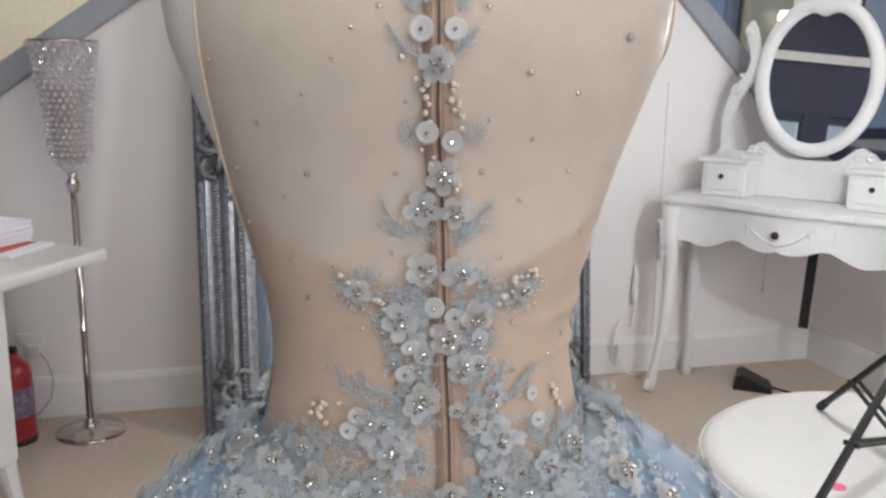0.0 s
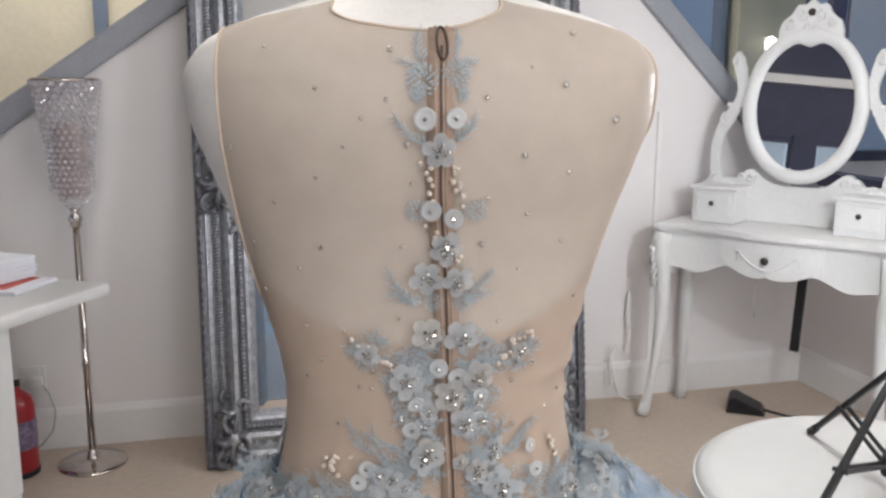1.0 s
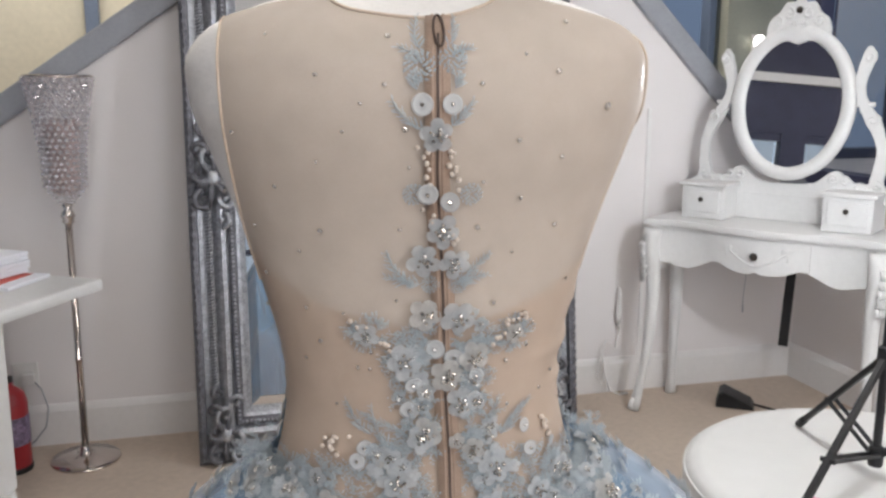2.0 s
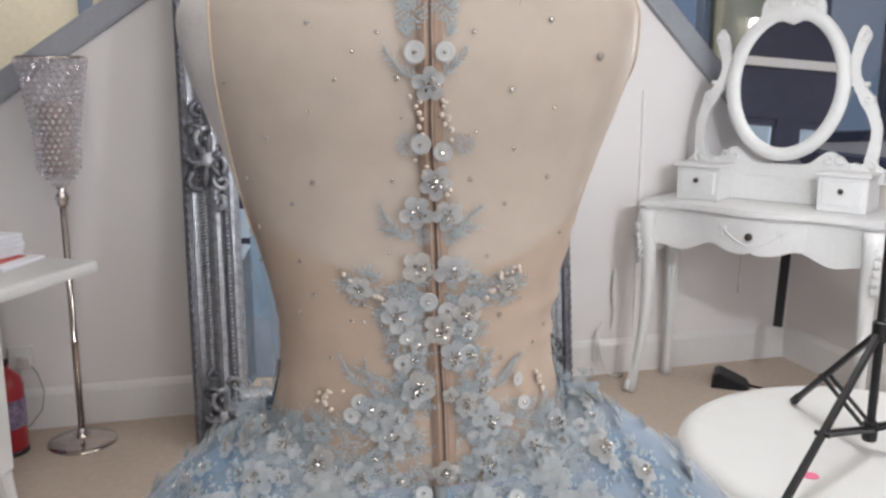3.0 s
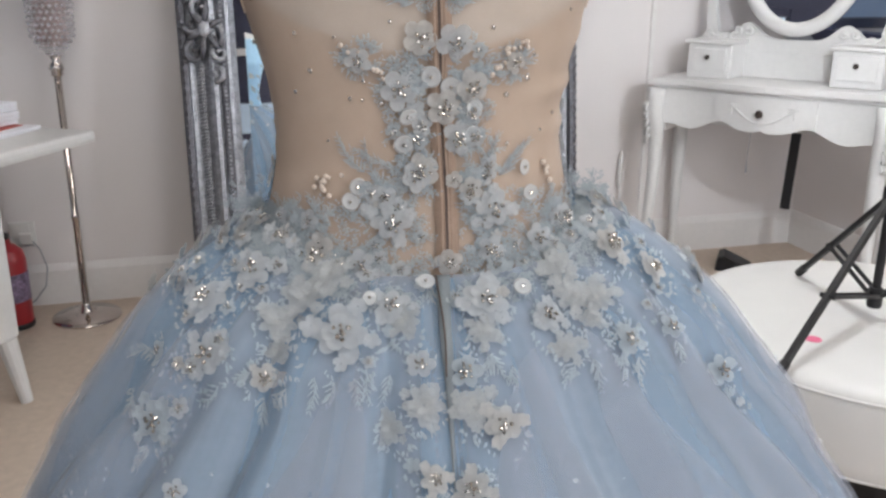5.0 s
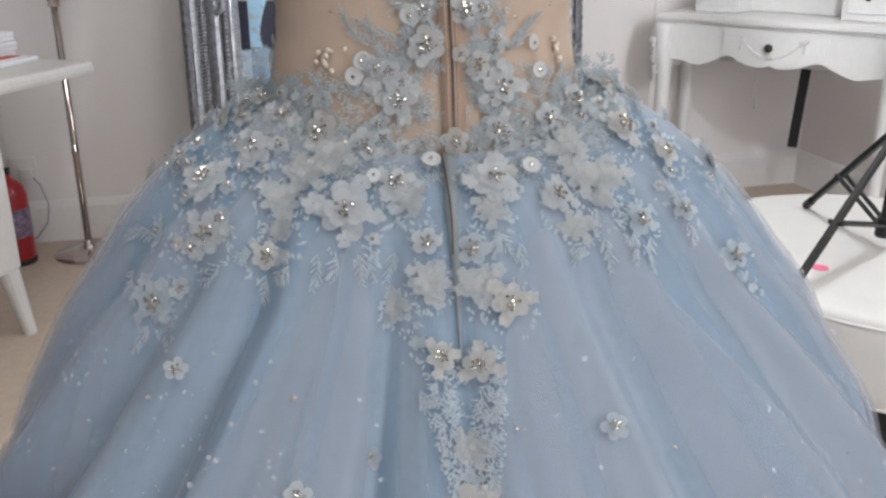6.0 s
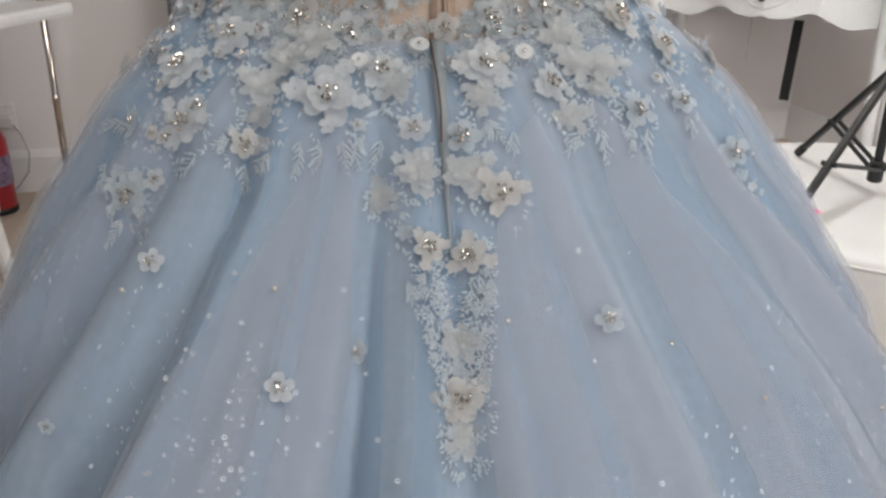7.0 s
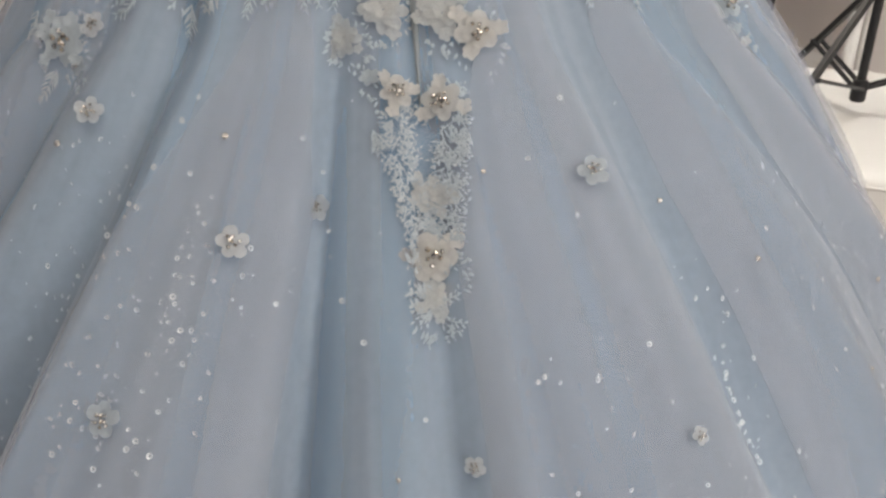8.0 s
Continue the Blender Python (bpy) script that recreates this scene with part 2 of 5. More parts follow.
structure("wall_north", slab([(WEST, 0.0), (EAST, 0.0), RIGHT_LOW, PEAK, LEFT_LOW], 0.0, 0.10), WALL, "white painted partition wall with a gabled top")


def capping(name, a, b):
    d = Vector((b[0] - a[0], 0, b[1] - a[1]))
    n = d.length
    m = ROOM @ Matrix.Translation((a[0], 0, a[1])) @ Matrix.Rotation(-math.atan2(d.z, d.x), 4, "Y")
    structure(name, boxed(0, n, -0.03, 0.13, 0.0, 0.085, 0.012), GREY_TRIM, "grey painted sloping capping board of the partition", m)


capping("trim_left", LEFT_LOW, PEAK)
capping("trim_right", PEAK, RIGHT_LOW)
structure("wall_east", slab([(SOUTH, 0), (0.1, 0), (0.1, 0.86), (SOUTH, 0.86)], 0.0, 0.1), WALL, "white painted low wall under the side windows",
          ROOM @ pose(EAST, 0, 0, 0, 0, 90) @ Matrix.Diagonal((1, -1, 1, 1)))
structure("wall_beyond", boxed(WEST - 0.1, 0.75, 1.2, 1.3, 0, HIGH), CREAM, "cream plastered wall behind the partition")
structure("wall_beyond_low", boxed(0.75, 4.2, 1.2, 1.3, 0, 0.9), WALL, "white wall under the far windows")


def skirting(name, x0, x1, m):
    bm = slab([(0, 0), (-0.016, 0), (-0.016, 0.125), (-0.011, 0.14), (-0.006, 0.15), (0, 0.15)], x0, x1)
    structure(name, bm, SKIRTING, "white gloss skirting board along the carpet", m)


skirting("baseboard_north", WEST, EAST, ROOM @ Matrix(((0, 1, 0, 0), (1, 0, 0, 0), (0, 0, 1, 0), (0, 0, 0, 1))))
skirting("baseboard_east", SOUTH, 0.0, ROOM @ Matrix.Translation((EAST, 0, 0)))


def window(name, m, wide, low, high, columns, label, frame_mat, rail=None):
    w = tagged(thing(name, label, "window", m), kind="structure")
    f = bmesh.new()
    box(f, -0.04, 0.0, -0.03, 0.06, low, high)
    box(f, wide, wide + 0.04, -0.03, 0.06, low, high)
    box(f, -0.04, wide + 0.04, -0.035, 0.065, low - 0.06, low)
    box(f, -0.04, wide + 0.04, -0.035, 0.065, high, high + 0.06)
    part("window_frame", f, frame_mat, w)
    for i in range(1, columns):
        x = wide * i / columns
        part("mullion", boxed(x - 0.035, x + 0.035, -0.03, 0.06, low, high, 0.006), frame_mat, w)
    if rail:
        part("transom", boxed(0, wide, -0.025, 0.055, rail - 0.03, rail + 0.03, 0.006), frame_mat, w)
    for i in range(columns):
        part("pane", boxed(wide * i / columns + 0.036, wide * (i + 1) / columns - 0.036, 0.01, 0.016, low + 0.001, high - 0.001), GLASS, w).visible_shadow = False
    return w


TRIM_BLUE = material("blue_grey_window_paint", (0.16, 0.20, 0.28), 0.45, scale=9, vary=0.1, bump=0.05)
SAGE = material("pale_sage_paint", (0.42, 0.42, 0.34), 0.6, scale=9, vary=0.08, bump=0.05)
window("window_1", ROOM @ pose(0.80, 1.22, 0), 1.12, 0.92, 2.3, 2, "blue-grey painted window beyond the partition at dusk", TRIM_BLUE)
structure("pier", boxed(2.0, 2.42, 1.14, 1.3, 0, HIGH, 0.01), SAGE, "pale sage painted pier between the windows")
window("window_2", ROOM @ pose(2.5, 1.22, 0), 1.5, 0.92, 2.3, 2, "dark window beyond the partition at dusk", NAVY)
window("window_3", ROOM @ pose(EAST + 0.03, -0.02, 0, 0, 0, -90), 6.2, 0.94, 2.3, 7, "row of dark side windows at dusk", NAVY)
structure("backdrop_north", boxed(0.4, 5.5, 3.6, 3.65, -0.5, 3.5), DUSK, "dark blue evening outside the far windows")
structure("backdrop_east", boxed(4.6, 4.65, SOUTH, 3.6, -0.5, 3.5), DUSK, "dark blue evening outside the side windows")
structure("wall_east_top", boxed(EAST, EAST + 0.1, SOUTH, 0.1, 2.36, HIGH), WALL, "white wall strip above the side windows")
structure("wall_beyond_top", boxed(0.75, 4.2, 1.2, 1.3, 2.36, HIGH), WALL, "white wall strip above the far windows")
structure("trim_post", boxed(-1.33, -1.27, 1.12, 1.199, 0, HIGH, 0.005), TRIM_BLUE, "thin blue-grey post on the cream wall")

# navy shopfront along the west side and behind the camera, with panes to the street
def shopfront(name, m, wide, bays, label):
    f = bmesh.new()
    edges = [0.0] + [e for b in bays for e in b] + [wide]
    for x0, x1 in zip(edges[0::2], edges[1::2]):
        box(f, x0, x1, 0, 0.1, 0, HIGH)
    for x0, x1 in bays:
        box(f, x0, x1, 0, 0.1, 0, 0.45)
        box(f, x0, x1, 0, 0.1, 1.45, HIGH)
    structure(name, f, NAVY, label, m)
    structure(name.replace("wall", "trim"), boxed(0, wide, -0.04, 0, 1.86, 1.93), SKIRTING, "white rail across the navy shopfront", m)


WESTERN = ROOM @ pose(WEST, SOUTH, 0, 0, 0, 90)
SOUTHERN = ROOM @ pose(EAST, SOUTH, 0, 0, 0, 180)
BAYS = [(0.4 + 1.05 * i, 1.25 + 1.05 * i) for i in range(7)]
shopfront("wall_west", WESTERN, 8.3, BAYS, "navy painted side shopfront with tall panes")
shopfront("wall_south", SOUTHERN, EAST - WEST, BAYS[:3], "navy painted shopfront with tall panes")
for i, (x0, x1) in enumerate(BAYS):
    window("window_%d" % (4 + i), WESTERN @ pose(x0, 0.05, 0), x1 - x0, 0.5, 1.39, 1, "shopfront pane in a navy frame", NAVY, 1.05)
for i, (x0, x1) in enumerate(BAYS[:3]):
    window("window_%d" % (11 + i), SOUTHERN @ pose(x0, 0.05, 0), x1 - x0, 0.5, 1.39, 1, "shopfront pane in a navy frame", NAVY, 1.05)
structure("backdrop_south", boxed(-4.5, 4.0, SOUTH - 1.4, SOUTH - 1.35, -0.2, 3.0), DAY_PANE, "pale daylight in the street outside")
structure("backdrop_west", boxed(WEST - 1.4, WEST - 1.35, SOUTH - 1, 2.5, -0.2, 3.0), DAY_PANE, "pale daylight in the side street")

for px, py in PANELS:
    panel = thing("added_ceiling_light", "square white lit ceiling panel, added out of view", "ceiling light", ROOM @ pose(px, py, HIGH), "ceiling lights")
    rim = bmesh.new()
    for a, b, c, d in ((-0.3, 0.3, -0.3, -0.28), (-0.3, 0.3, 0.28, 0.3), (-0.3, -0.28, -0.28, 0.28), (0.28, 0.3, -0.28, 0.28)):
        box(rim, a, b, c, d, -0.03, 0.0)
    part("frame", rim, SKIRTING, panel)
    part("diffuser", boxed(-0.279, 0.279, -0.279, 0.279, -0.02, -0.005), LIT, panel, "glowing white diffuser")


# ---- the leaning mirror ----
def big_mirror():
    wide, tall, edge = 1.395, 2.02, 0.185
    m = thing("leaning_mirror", "large silver baroque mirror leaning on the white wall", "mirror",
              ROOM @ pose(-0.895, -0.30, 0.0, -7.0, 0, 0))
    # mouldings: distance from the outer edge, height of the section in front of the back
    bands = [("outer_moulding", SILVER_DARK, [(0.0, 0.0), (0.0, 0.045), (0.012, 0.055), (0.026, 0.05), (0.03, 0.03)]),
             ("hollow_moulding", SILVER, [(0.03, 0.028), (0.045, 0.022), (0.07, 0.026), (0.082, 0.045), (0.092, 0.058)]),
             ("crown_moulding", SILVER, [(0.092, 0.058), (0.104, 0.066), (0.118, 0.06), (0.126, 0.042)]),
             ("beaded_moulding", SILVER_DARK, [(0.126, 0.040), (0.134, 0.048), (0.146, 0.048), (0.154, 0.036)]),
             ("inner_moulding", SILVER, [(0.154, 0.034), (0.165, 0.030), (0.178, 0.018), (edge, 0.008)])]
    for name, mat, section in bands:
        bm = bmesh.new()
        loops = []
        for d, h in section:
            loops.append([bm.verts.new((x, -h, z)) for x, z in ((d, d), (wide - d, d), (wide - d, tall - d), (d, tall - d))])
        for a, b in zip(loops, loops[1:]):
            for i in range(4):
                bm.faces.new((a[i], a[(i + 1) % 4], b[(i + 1) % 4], b[i]))
        part(name, bm, mat, m)
    part("backing", boxed(0.004, wide - 0.004, 0.0, 0.012, 0.004, tall - 0.004), BLACK, m)
    part("glass", boxed(edge - 0.01, wide - edge + 0.01, -0.006, -0.001, edge - 0.01, tall - edge + 0.01), MIRROR, m, "clear mirror glass")
    rim = bmesh.new()
    loops = [[rim.verts.new((x, -h, z)) for x, z in ((d, d), (wide - d, d), (wide - d, tall - d), (d, tall - d))] for d, h in ((edge - 0.004, 0.0065), (edge + 0.030, 0.0095))]
    for i in range(4):
        rim.faces.new((loops[0][i], loops[0][(i + 1) % 4], loops[1][(i + 1) % 4], loops[1][i]))
    part("glass_bevel", rim, MIRROR, m, "bevelled rim of the mirror glass")
    # twisted rope and bead runs on the mouldings
    for x in (0.066, wide - 0.066):
        rope = bmesh.new()
        for i in range(150):
            z = 0.16 + (tall - 0.32) * i / 150
            tube([(x - 0.014, -0.030, z - 0.004), (x, -0.040, z), (x + 0.014, -0.036, z + 0.006)], [0.003, 0.0055, 0.003], 6, rope)
        tagged(part("gadroon_run", rope, SILVER, m, smooth=True), kind="stuff")
    for a, b in (((0.140, 0.15), (0.140, tall - 0.15)), ((wide - 0.140, 0.15), (wide - 0.140, tall - 0.15)), ((0.15, 0.140), (wide - 0.15, 0.140)), ((0.15, tall - 0.140), (wide - 0.15, tall - 0.140))):
        beads = bmesh.new()
        n = int((abs(b[0] - a[0]) + abs(b[1] - a[1])) / 0.0143)
        for i in range(n):
            bmesh.ops.create_icosphere(beads, subdivisions=1, radius=0.0058 if i % 3 else 0.0035, matrix=Matrix.Translation((a[0] + (b[0] - a[0]) * i / n, -0.047, a[1] + (b[1] - a[1]) * i / n)))
        tagged(part("bead_run", beads, SILVER, m, smooth=True), kind="stuff")
    for x in (0.010, wide - 0.010):
        leafy = bmesh.new()
        for i in range(60):
            z = 0.05 + (tall - 0.1) * i / 60
            tube([(x - 0.008, -0.052, z), (x, -0.057, z + 0.010), (x + 0.010, -0.052, z + 0.024)], [0.001, 0.006, 0.001], 6, leafy)
        tagged(part("leaf_run", leafy, SILVER_DARK, m, smooth=True), kind="stuff")

    def ornament(name, cx, cz, s, flip):
        boss = bmesh.new()
        bmesh.ops.create_uvsphere(boss, u_segments=14, v_segments=8, radius=0.020 * s, matrix=Matrix.Translation((cx, -0.064, cz)) @ Matrix.Diagonal((1, 0.6, 1.2, 1)))
        whole = part(name, boss, SILVER, m, smooth=True)
        for ox, oz, r, a0, a1 in ((0, 0.05, 0.035, 80, 470), (0.02, -0.01, 0.03, -60, 300), (-0.025, -0.06, 0.03, 100, 480), (0.03, 0.10, 0.022, 0, 360),
                                  (-0.02, 0.13, 0.02, 90, 430), (0.02, -0.11, 0.024, -90, 260), (-0.03, 0.01, 0.022, 180, 520), (-0.035, 0.075, 0.024, -30, 330), (0.035, -0.06, 0.022, 150, 500)):
            pts = [(cx + flip * p[0] * s, -0.062 - 0.012 * math.sin(i * 0.4), cz + p[2] * s) for i, p in enumerate(spiral(ox, oz, r, 0.006, a0, a1))]
            scroll = tube(pts, [0.0085 * s * (1 - 0.45 * i / len(pts)) for i in range(len(pts))], 7)
            bmesh.ops.create_icosphere(scroll, subdivisions=1, radius=0.0075 * s, matrix=Matrix.Translation(pts[-1]))
            part("scroll", scroll, SILVER_DARK if ox < 0 else SILVER, whole, smooth=True)
        for k in range(6):
            a = k * 1.05 + 0.3
            part("leaf", tube([(cx, -0.06, cz), (cx + 0.03 * s * math.cos(a), -0.073, cz + 0.05 * s * math.sin(a)), (cx + 0.050 * s * math.cos(a), -0.060, cz + 0.085 * s * math.sin(a))],
                              [0.006, 0.010 * s, 0.002], 6), SILVER_DARK, whole, smooth=True)
    for x, fl in ((0.085, 1), (wide - 0.085, -1)):
        ornament("scroll_ornament", x, 0.98, 1.25, fl)
        ornament("corner_ornament", x + fl * 0.01, 0.10, 1.15, fl)
        ornament("corner_ornament", x + fl * 0.01, tall - 0.10, 1.15, fl)
    return m


big_mirror()


# ---- the dressing table ----
def vanity():
    W, D, H = 0.836, 0.31, 0.779
    v = thing("dressing_table", "white painted dressing table with carved apron and oval mirror", "dressing table", pose(1.301, 3.164, 0, 0, 0, -39.6))
    # local: x along the front, y to the back, z up; front edge at y = -D/2
    def front(x):
        u = x / (W / 2)
        return -D / 2 - 0.02 * math.cos(u * math.pi * 1.5) * (1 if abs(u) < 0.98 else 0.6)

    n = 48
    def top_plate(z0, z1, grow):
        bm = bmesh.new()
        xs = [-W / 2 - grow + (W + 2 * grow) * i / n for i in range(n + 1)]
        rim = [(x, front(x * W / (W + 2 * grow)) - grow) for x in xs] + [(W / 2 + grow, D / 2), (-W / 2 - grow, D / 2)]
        lo = [bm.verts.new((x, y, z0)) for x, y in rim]
        hi = [bm.verts.new((x, y, z1)) for x, y in rim]
        f2 = bm.faces.new(hi)
        bm.faces.new(lo[::-1])
        for i in range(len(rim)):
            j = (i + 1) % len(rim)
            bm.faces.new((lo[i], lo[j], hi[j], hi[i]))
        bmesh.ops.bevel(bm, geom=list(f2.edges), offset=0.006, segments=2, affect="EDGES")
        return bm
    part("tabletop", top_plate(H - 0.022, H, 0.022), WHITE_WOOD, v)
    part("top_moulding", top_plate(H - 0.034, H - 0.0225, 0.008), WHITE_WOOD, v)

    def apron_bottom(x):
        u = abs(x) / (W / 2)
        return H - 0.168 + 0.027 * math.exp(-((u - 0.38) / 0.13) ** 2) - 0.017 * math.exp(-((u - 0.68) / 0.13) ** 2) + 0.010 * math.exp(-(u / 0.035) ** 2) - (0.055 if u > 0.95 else 0)

    def apron(x0, x1, proud, low=None):
        bm = bmesh.new()
        k = 40
        cols = []
        for i in range(k + 1):
            x = x0 + (x1 - x0) * i / k
            y = front(x) - proud
            zb = low(x) if low else apron_bottom(x)
            cols.append([bm.verts.new(p) for p in ((x, y, zb), (x, y, H - 0.036), (x, y + 0.02, H - 0.036), (x, y + 0.02, zb))])
        for a, b in zip(cols, cols[1:]):
            for j in range(4):
                bm.faces.new((a[j], b[j], b[(j + 1) % 4], a[(j + 1) % 4]))
        bm.faces.new(cols[0])
        bm.faces.new(cols[-1][::-1])
        return bm
    part("apron", apron(-W / 2 + 0.02, W / 2 - 0.02, -0.002), WHITE_WOOD, v)
    drawer = part("drawer", apron(-0.183, 0.183, 0.006, lambda x: apron_bottom(x) + 0.004), WHITE_WOOD, v)
    part("knob", turned([(0.006, 0), (0.006, 0.010), (0.013, 0.015), (0.015, 0.021), (0.010, 0.027), (0.002, 0.029)], 16, None,
                        pose(0.0, front(0) - 0.005, H - 0.095, 90, 0, 0)), KNOB, drawer, "dark bronze knob", True)
    carving = bmesh.new()
    for sx in (-1, 1):
        pts = [(sx * 0.108 * (1 - t), H - 0.076 - 0.056 * math.sin(t * math.pi / 2)) for t in [i / 14 for i in range(15)]]
        tube([(x, front(x) - 0.008, z) for x, z in pts], [0.0034 + 0.0014 * math.sin(i * 1.7) for i in range(15)], 6, carving)
        for c in ((0.115, -0.070, 0.009), (0.098, -0.070, 0.008), (0.008, -0.131, 0.008)):
            tube([(p[0], front(p[0]) - 0.008, p[2]) for p in spiral(sx * c[0], H + c[1], c[2], 0.002, 0, sx * 400)], 0.0030, 6, carving)
        tube([(sx * 0.112, front(0.112) - 0.008, H - 0.080 - 0.006 * i) for i in range(6)], [0.003, 0.0035, 0.0025, 0.004, 0.003, 0.001], 6, carving)
    part("carving", carving, WHITE_WOOD, drawer, smooth=True)
    for x in (-W / 2 + 0.02, W / 2 - 0.04):
        part("side_panel", boxed(x, x + 0.02, -D / 2 + 0.02, D / 2 - 0.01, H - 0.20, H - 0.036), WHITE_WOOD, v)
    part("back_panel", boxed(-W / 2 + 0.04, W / 2 - 0.04, D / 2 - 0.03, D / 2 - 0.012, H - 0.20, H - 0.036), WHITE_WOOD, v)

    def leg(x, y, sx, sy, foot):
        pts, rad = [], []
        for i in range(21):
            t = i / 20
            bow = 0.016 * math.exp(-((t - 0.10) / 0.10) ** 2) - 0.010 * math.sin(t * math.pi) + foot * t ** 3
            pts.append((x + sx * bow * 0.5, y + sy * bow, (H - 0.037) * (1 - t)))
            rad.append(0.034 - 0.017 * min(1, t * 1.2) + 0.007 * max(0, t - 0.86) / 0.14)
        return tube(pts, rad, 12), pts

    def acanthus(x, y, sx, sy, on):
        """Overlapping leaf tips down the knee of a leg."""
        ox, oy = sx * 0.72, sy * 0.72
        for k in range(5):
            z, r = H - 0.085 - 0.032 * k, 0.036 - 0.003 * k
            for side in (-1, 0, 1):
                px, py = x + ox * r - oy * sx * sy * 0.012 * side, y + oy * r + ox * sx * sy * 0.012 * side
                part("carved_leaf", tube([(px, py, z), (px + ox * 0.010, py + oy * 0.010, z - 0.016), (px + ox * 0.013, py + oy * 0.013, z - 0.032 - 0.006 * (side == 0)), (px + ox * 0.004, py + oy * 0.004, z - 0.040)],
                                         [0.004, 0.009 - 0.001 * k, 0.006, 0.002], 6), WHITE_WOOD, on, smooth=True)
    for x in (-W / 2 + 0.012, W / 2 - 0.012):
        sx = -1 if x < 0 else 1
        bm, pts = leg(x, -D / 2 - 0.005, sx, -1, 0.055)
        front_leg = part("leg", bm, WHITE_WOOD, v, smooth=True)
        acanthus(x, -D / 2 - 0.005, sx, -1, front_leg)
        fx, fy, fz = pts[-1]
        part("scroll_foot", tube([(fx, fy - 0.012 + p[0], 0.026 + p[2]) for p in spiral(0, 0, 0.020, 0.005, 60, 420)], 0.0085, 7), WHITE_WOOD, front_leg, smooth=True)
        part("leg", leg(x, D / 2 - 0.075, sx * 0.4, 0.2, 0.0)[0], WHITE_WOOD, v, smooth=True)
    # the upper part: two small drawers, a rail between, posts and the oval mirror
    for x in (-0.350, 0.180):
        chest = part("small_chest", boxed(x, x + 0.17, -0.042, D / 2 - 0.01, H + 0.001, H + 0.127, 0.006), WHITE_WOOD, v)
        box_top = part("chest_top", boxed(x - 0.012, x + 0.182, -0.054, D / 2 - 0.005, H + 0.128, H + 0.142, 0.005), WHITE_WOOD, v)
        d = part("small_drawer", boxed(x + 0.018, x + 0.152, -0.050, -0.041, H + 0.026, H + 0.112, 0.004), WHITE_WOOD, v)
        part("knob", turned([(0.004, 0), (0.004, 0.008), (0.009, 0.012), (0.010, 0.016), (0.004, 0.021)], 14, None, pose(x + 0.085, -0.049, H + 0.079, 90, 0, 0)), KNOB, d, "dark bronze knob", True)
    part("plinth_rail", boxed(-W / 2 + 0.19, W / 2 - 0.19, D / 2 - 0.06, D / 2 - 0.02, H + 0.001, H + 0.10, 0.004), WHITE_WOOD, v)
    wave = [(x, H + 0.146 + 0.058 * math.exp(-((abs(x) - 0.178) / 0.055) ** 2) + 0.020 * math.exp(-((abs(x) - 0.30) / 0.05) ** 2) + 0.004 * math.sin(abs(x) * 150) * (abs(x) > 0.2)) for x in [-0.37 + 0.74 * i / 80 for i in range(81)]]
    part("wave_rail", slab([(-0.37, H + 0.095)] + wave + [(0.37, H + 0.095)], D / 2 - 0.058, D / 2 - 0.028), WHITE_WOOD, v)
    for i in range(10):
        carve = bmesh.new()
        x = (-0.34 + 0.042 * i) if i < 5 else 0.34 - 0.042 * (9 - i)
        tube([(p[0], D / 2 - 0.06, p[2]) for p in spiral(x, H + 0.140 + 0.035 * (abs(x) < 0.23), 0.016, 0.003, 200 if i < 5 else -20, 560 if i < 5 else -380)], 0.008, 6, carve)
        part("scroll_carving", carve, WHITE_WOOD, v, smooth=True)
    mid = H + 0.45
    rx, rz = 0.180, 0.243
    spine = [(0.320, 0.13, 0.030), (0.318, 0.18, 0.022), (0.322, 0.22, 0.017), (0.332, 0.26, 0.015), (0.332, 0.29, 0.015), (0.322, 0.325, 0.016), (0.303, 0.355, 0.018), (0.292, 0.38, 0.026), (0.283, 0.405, 0.030), (0.270, 0.425, 0.020),
             (0.250, 0.45, 0.014), (0.236, 0.48, 0.013), (0.230, 0.51, 0.014), (0.234, 0.55, 0.016), (0.244, 0.585, 0.018), (0.258, 0.61, 0.024), (0.262, 0.63, 0.018), (0.256, 0.655, 0.006)]
    for sx in (-1, 1):
        outline = [(sx * (x - w), H + z) for x, z, w in spine] + [(sx * (x + w), H + z) for x, z, w in spine[::-1]]
        bm = slab(outline, D / 2 - 0.058, D / 2 - 0.030, 0.006)
        for cx, cz, r in ((0.320, 0.15, 0.026), (0.289, 0.393, 0.024), (0.259, 0.615, 0.017)):
            tube([(p[0], D / 2 - 0.060, p[2]) for p in spiral(sx * cx, H + cz, r, 0.004, 90, 90 - sx * 400)], 0.006, 6, bm)
        part("post", bm, WHITE_WOOD, v)
        part("pivot", tube([(sx * (rx + 0.03), D / 2 - 0.045, mid), (sx * 0.29, D / 2 - 0.045, mid)], 0.009, 8), WHITE_WOOD, v)
    tilt = pose(0, D / 2 - 0.045, mid, -4, 0, 0)
    ring = bmesh.new()
    section = [(-0.002, 0.012), (-0.002, -0.012), (0.008, -0.022), (0.024, -0.026), (0.038, -0.020), (0.044, -0.008), (0.042, 0.012)]
    loops = []
    for i in range(64):
        a = 2 * math.pi * i / 64
        dip = 0.024 * math.exp(-((a - math.pi / 2) / 0.17) ** 2)      # a heart-shaped dip at the top of the opening
        loops.append([ring.verts.new(tilt @ Vector(((rx + d * 1.12) * math.cos(a), h, (rz + d * 1.12) * math.sin(a) - (dip if d < 0.01 else 0)))) for d, h in section])
    for i in range(64):
        a, b = loops[i], loops[(i + 1) % 64]
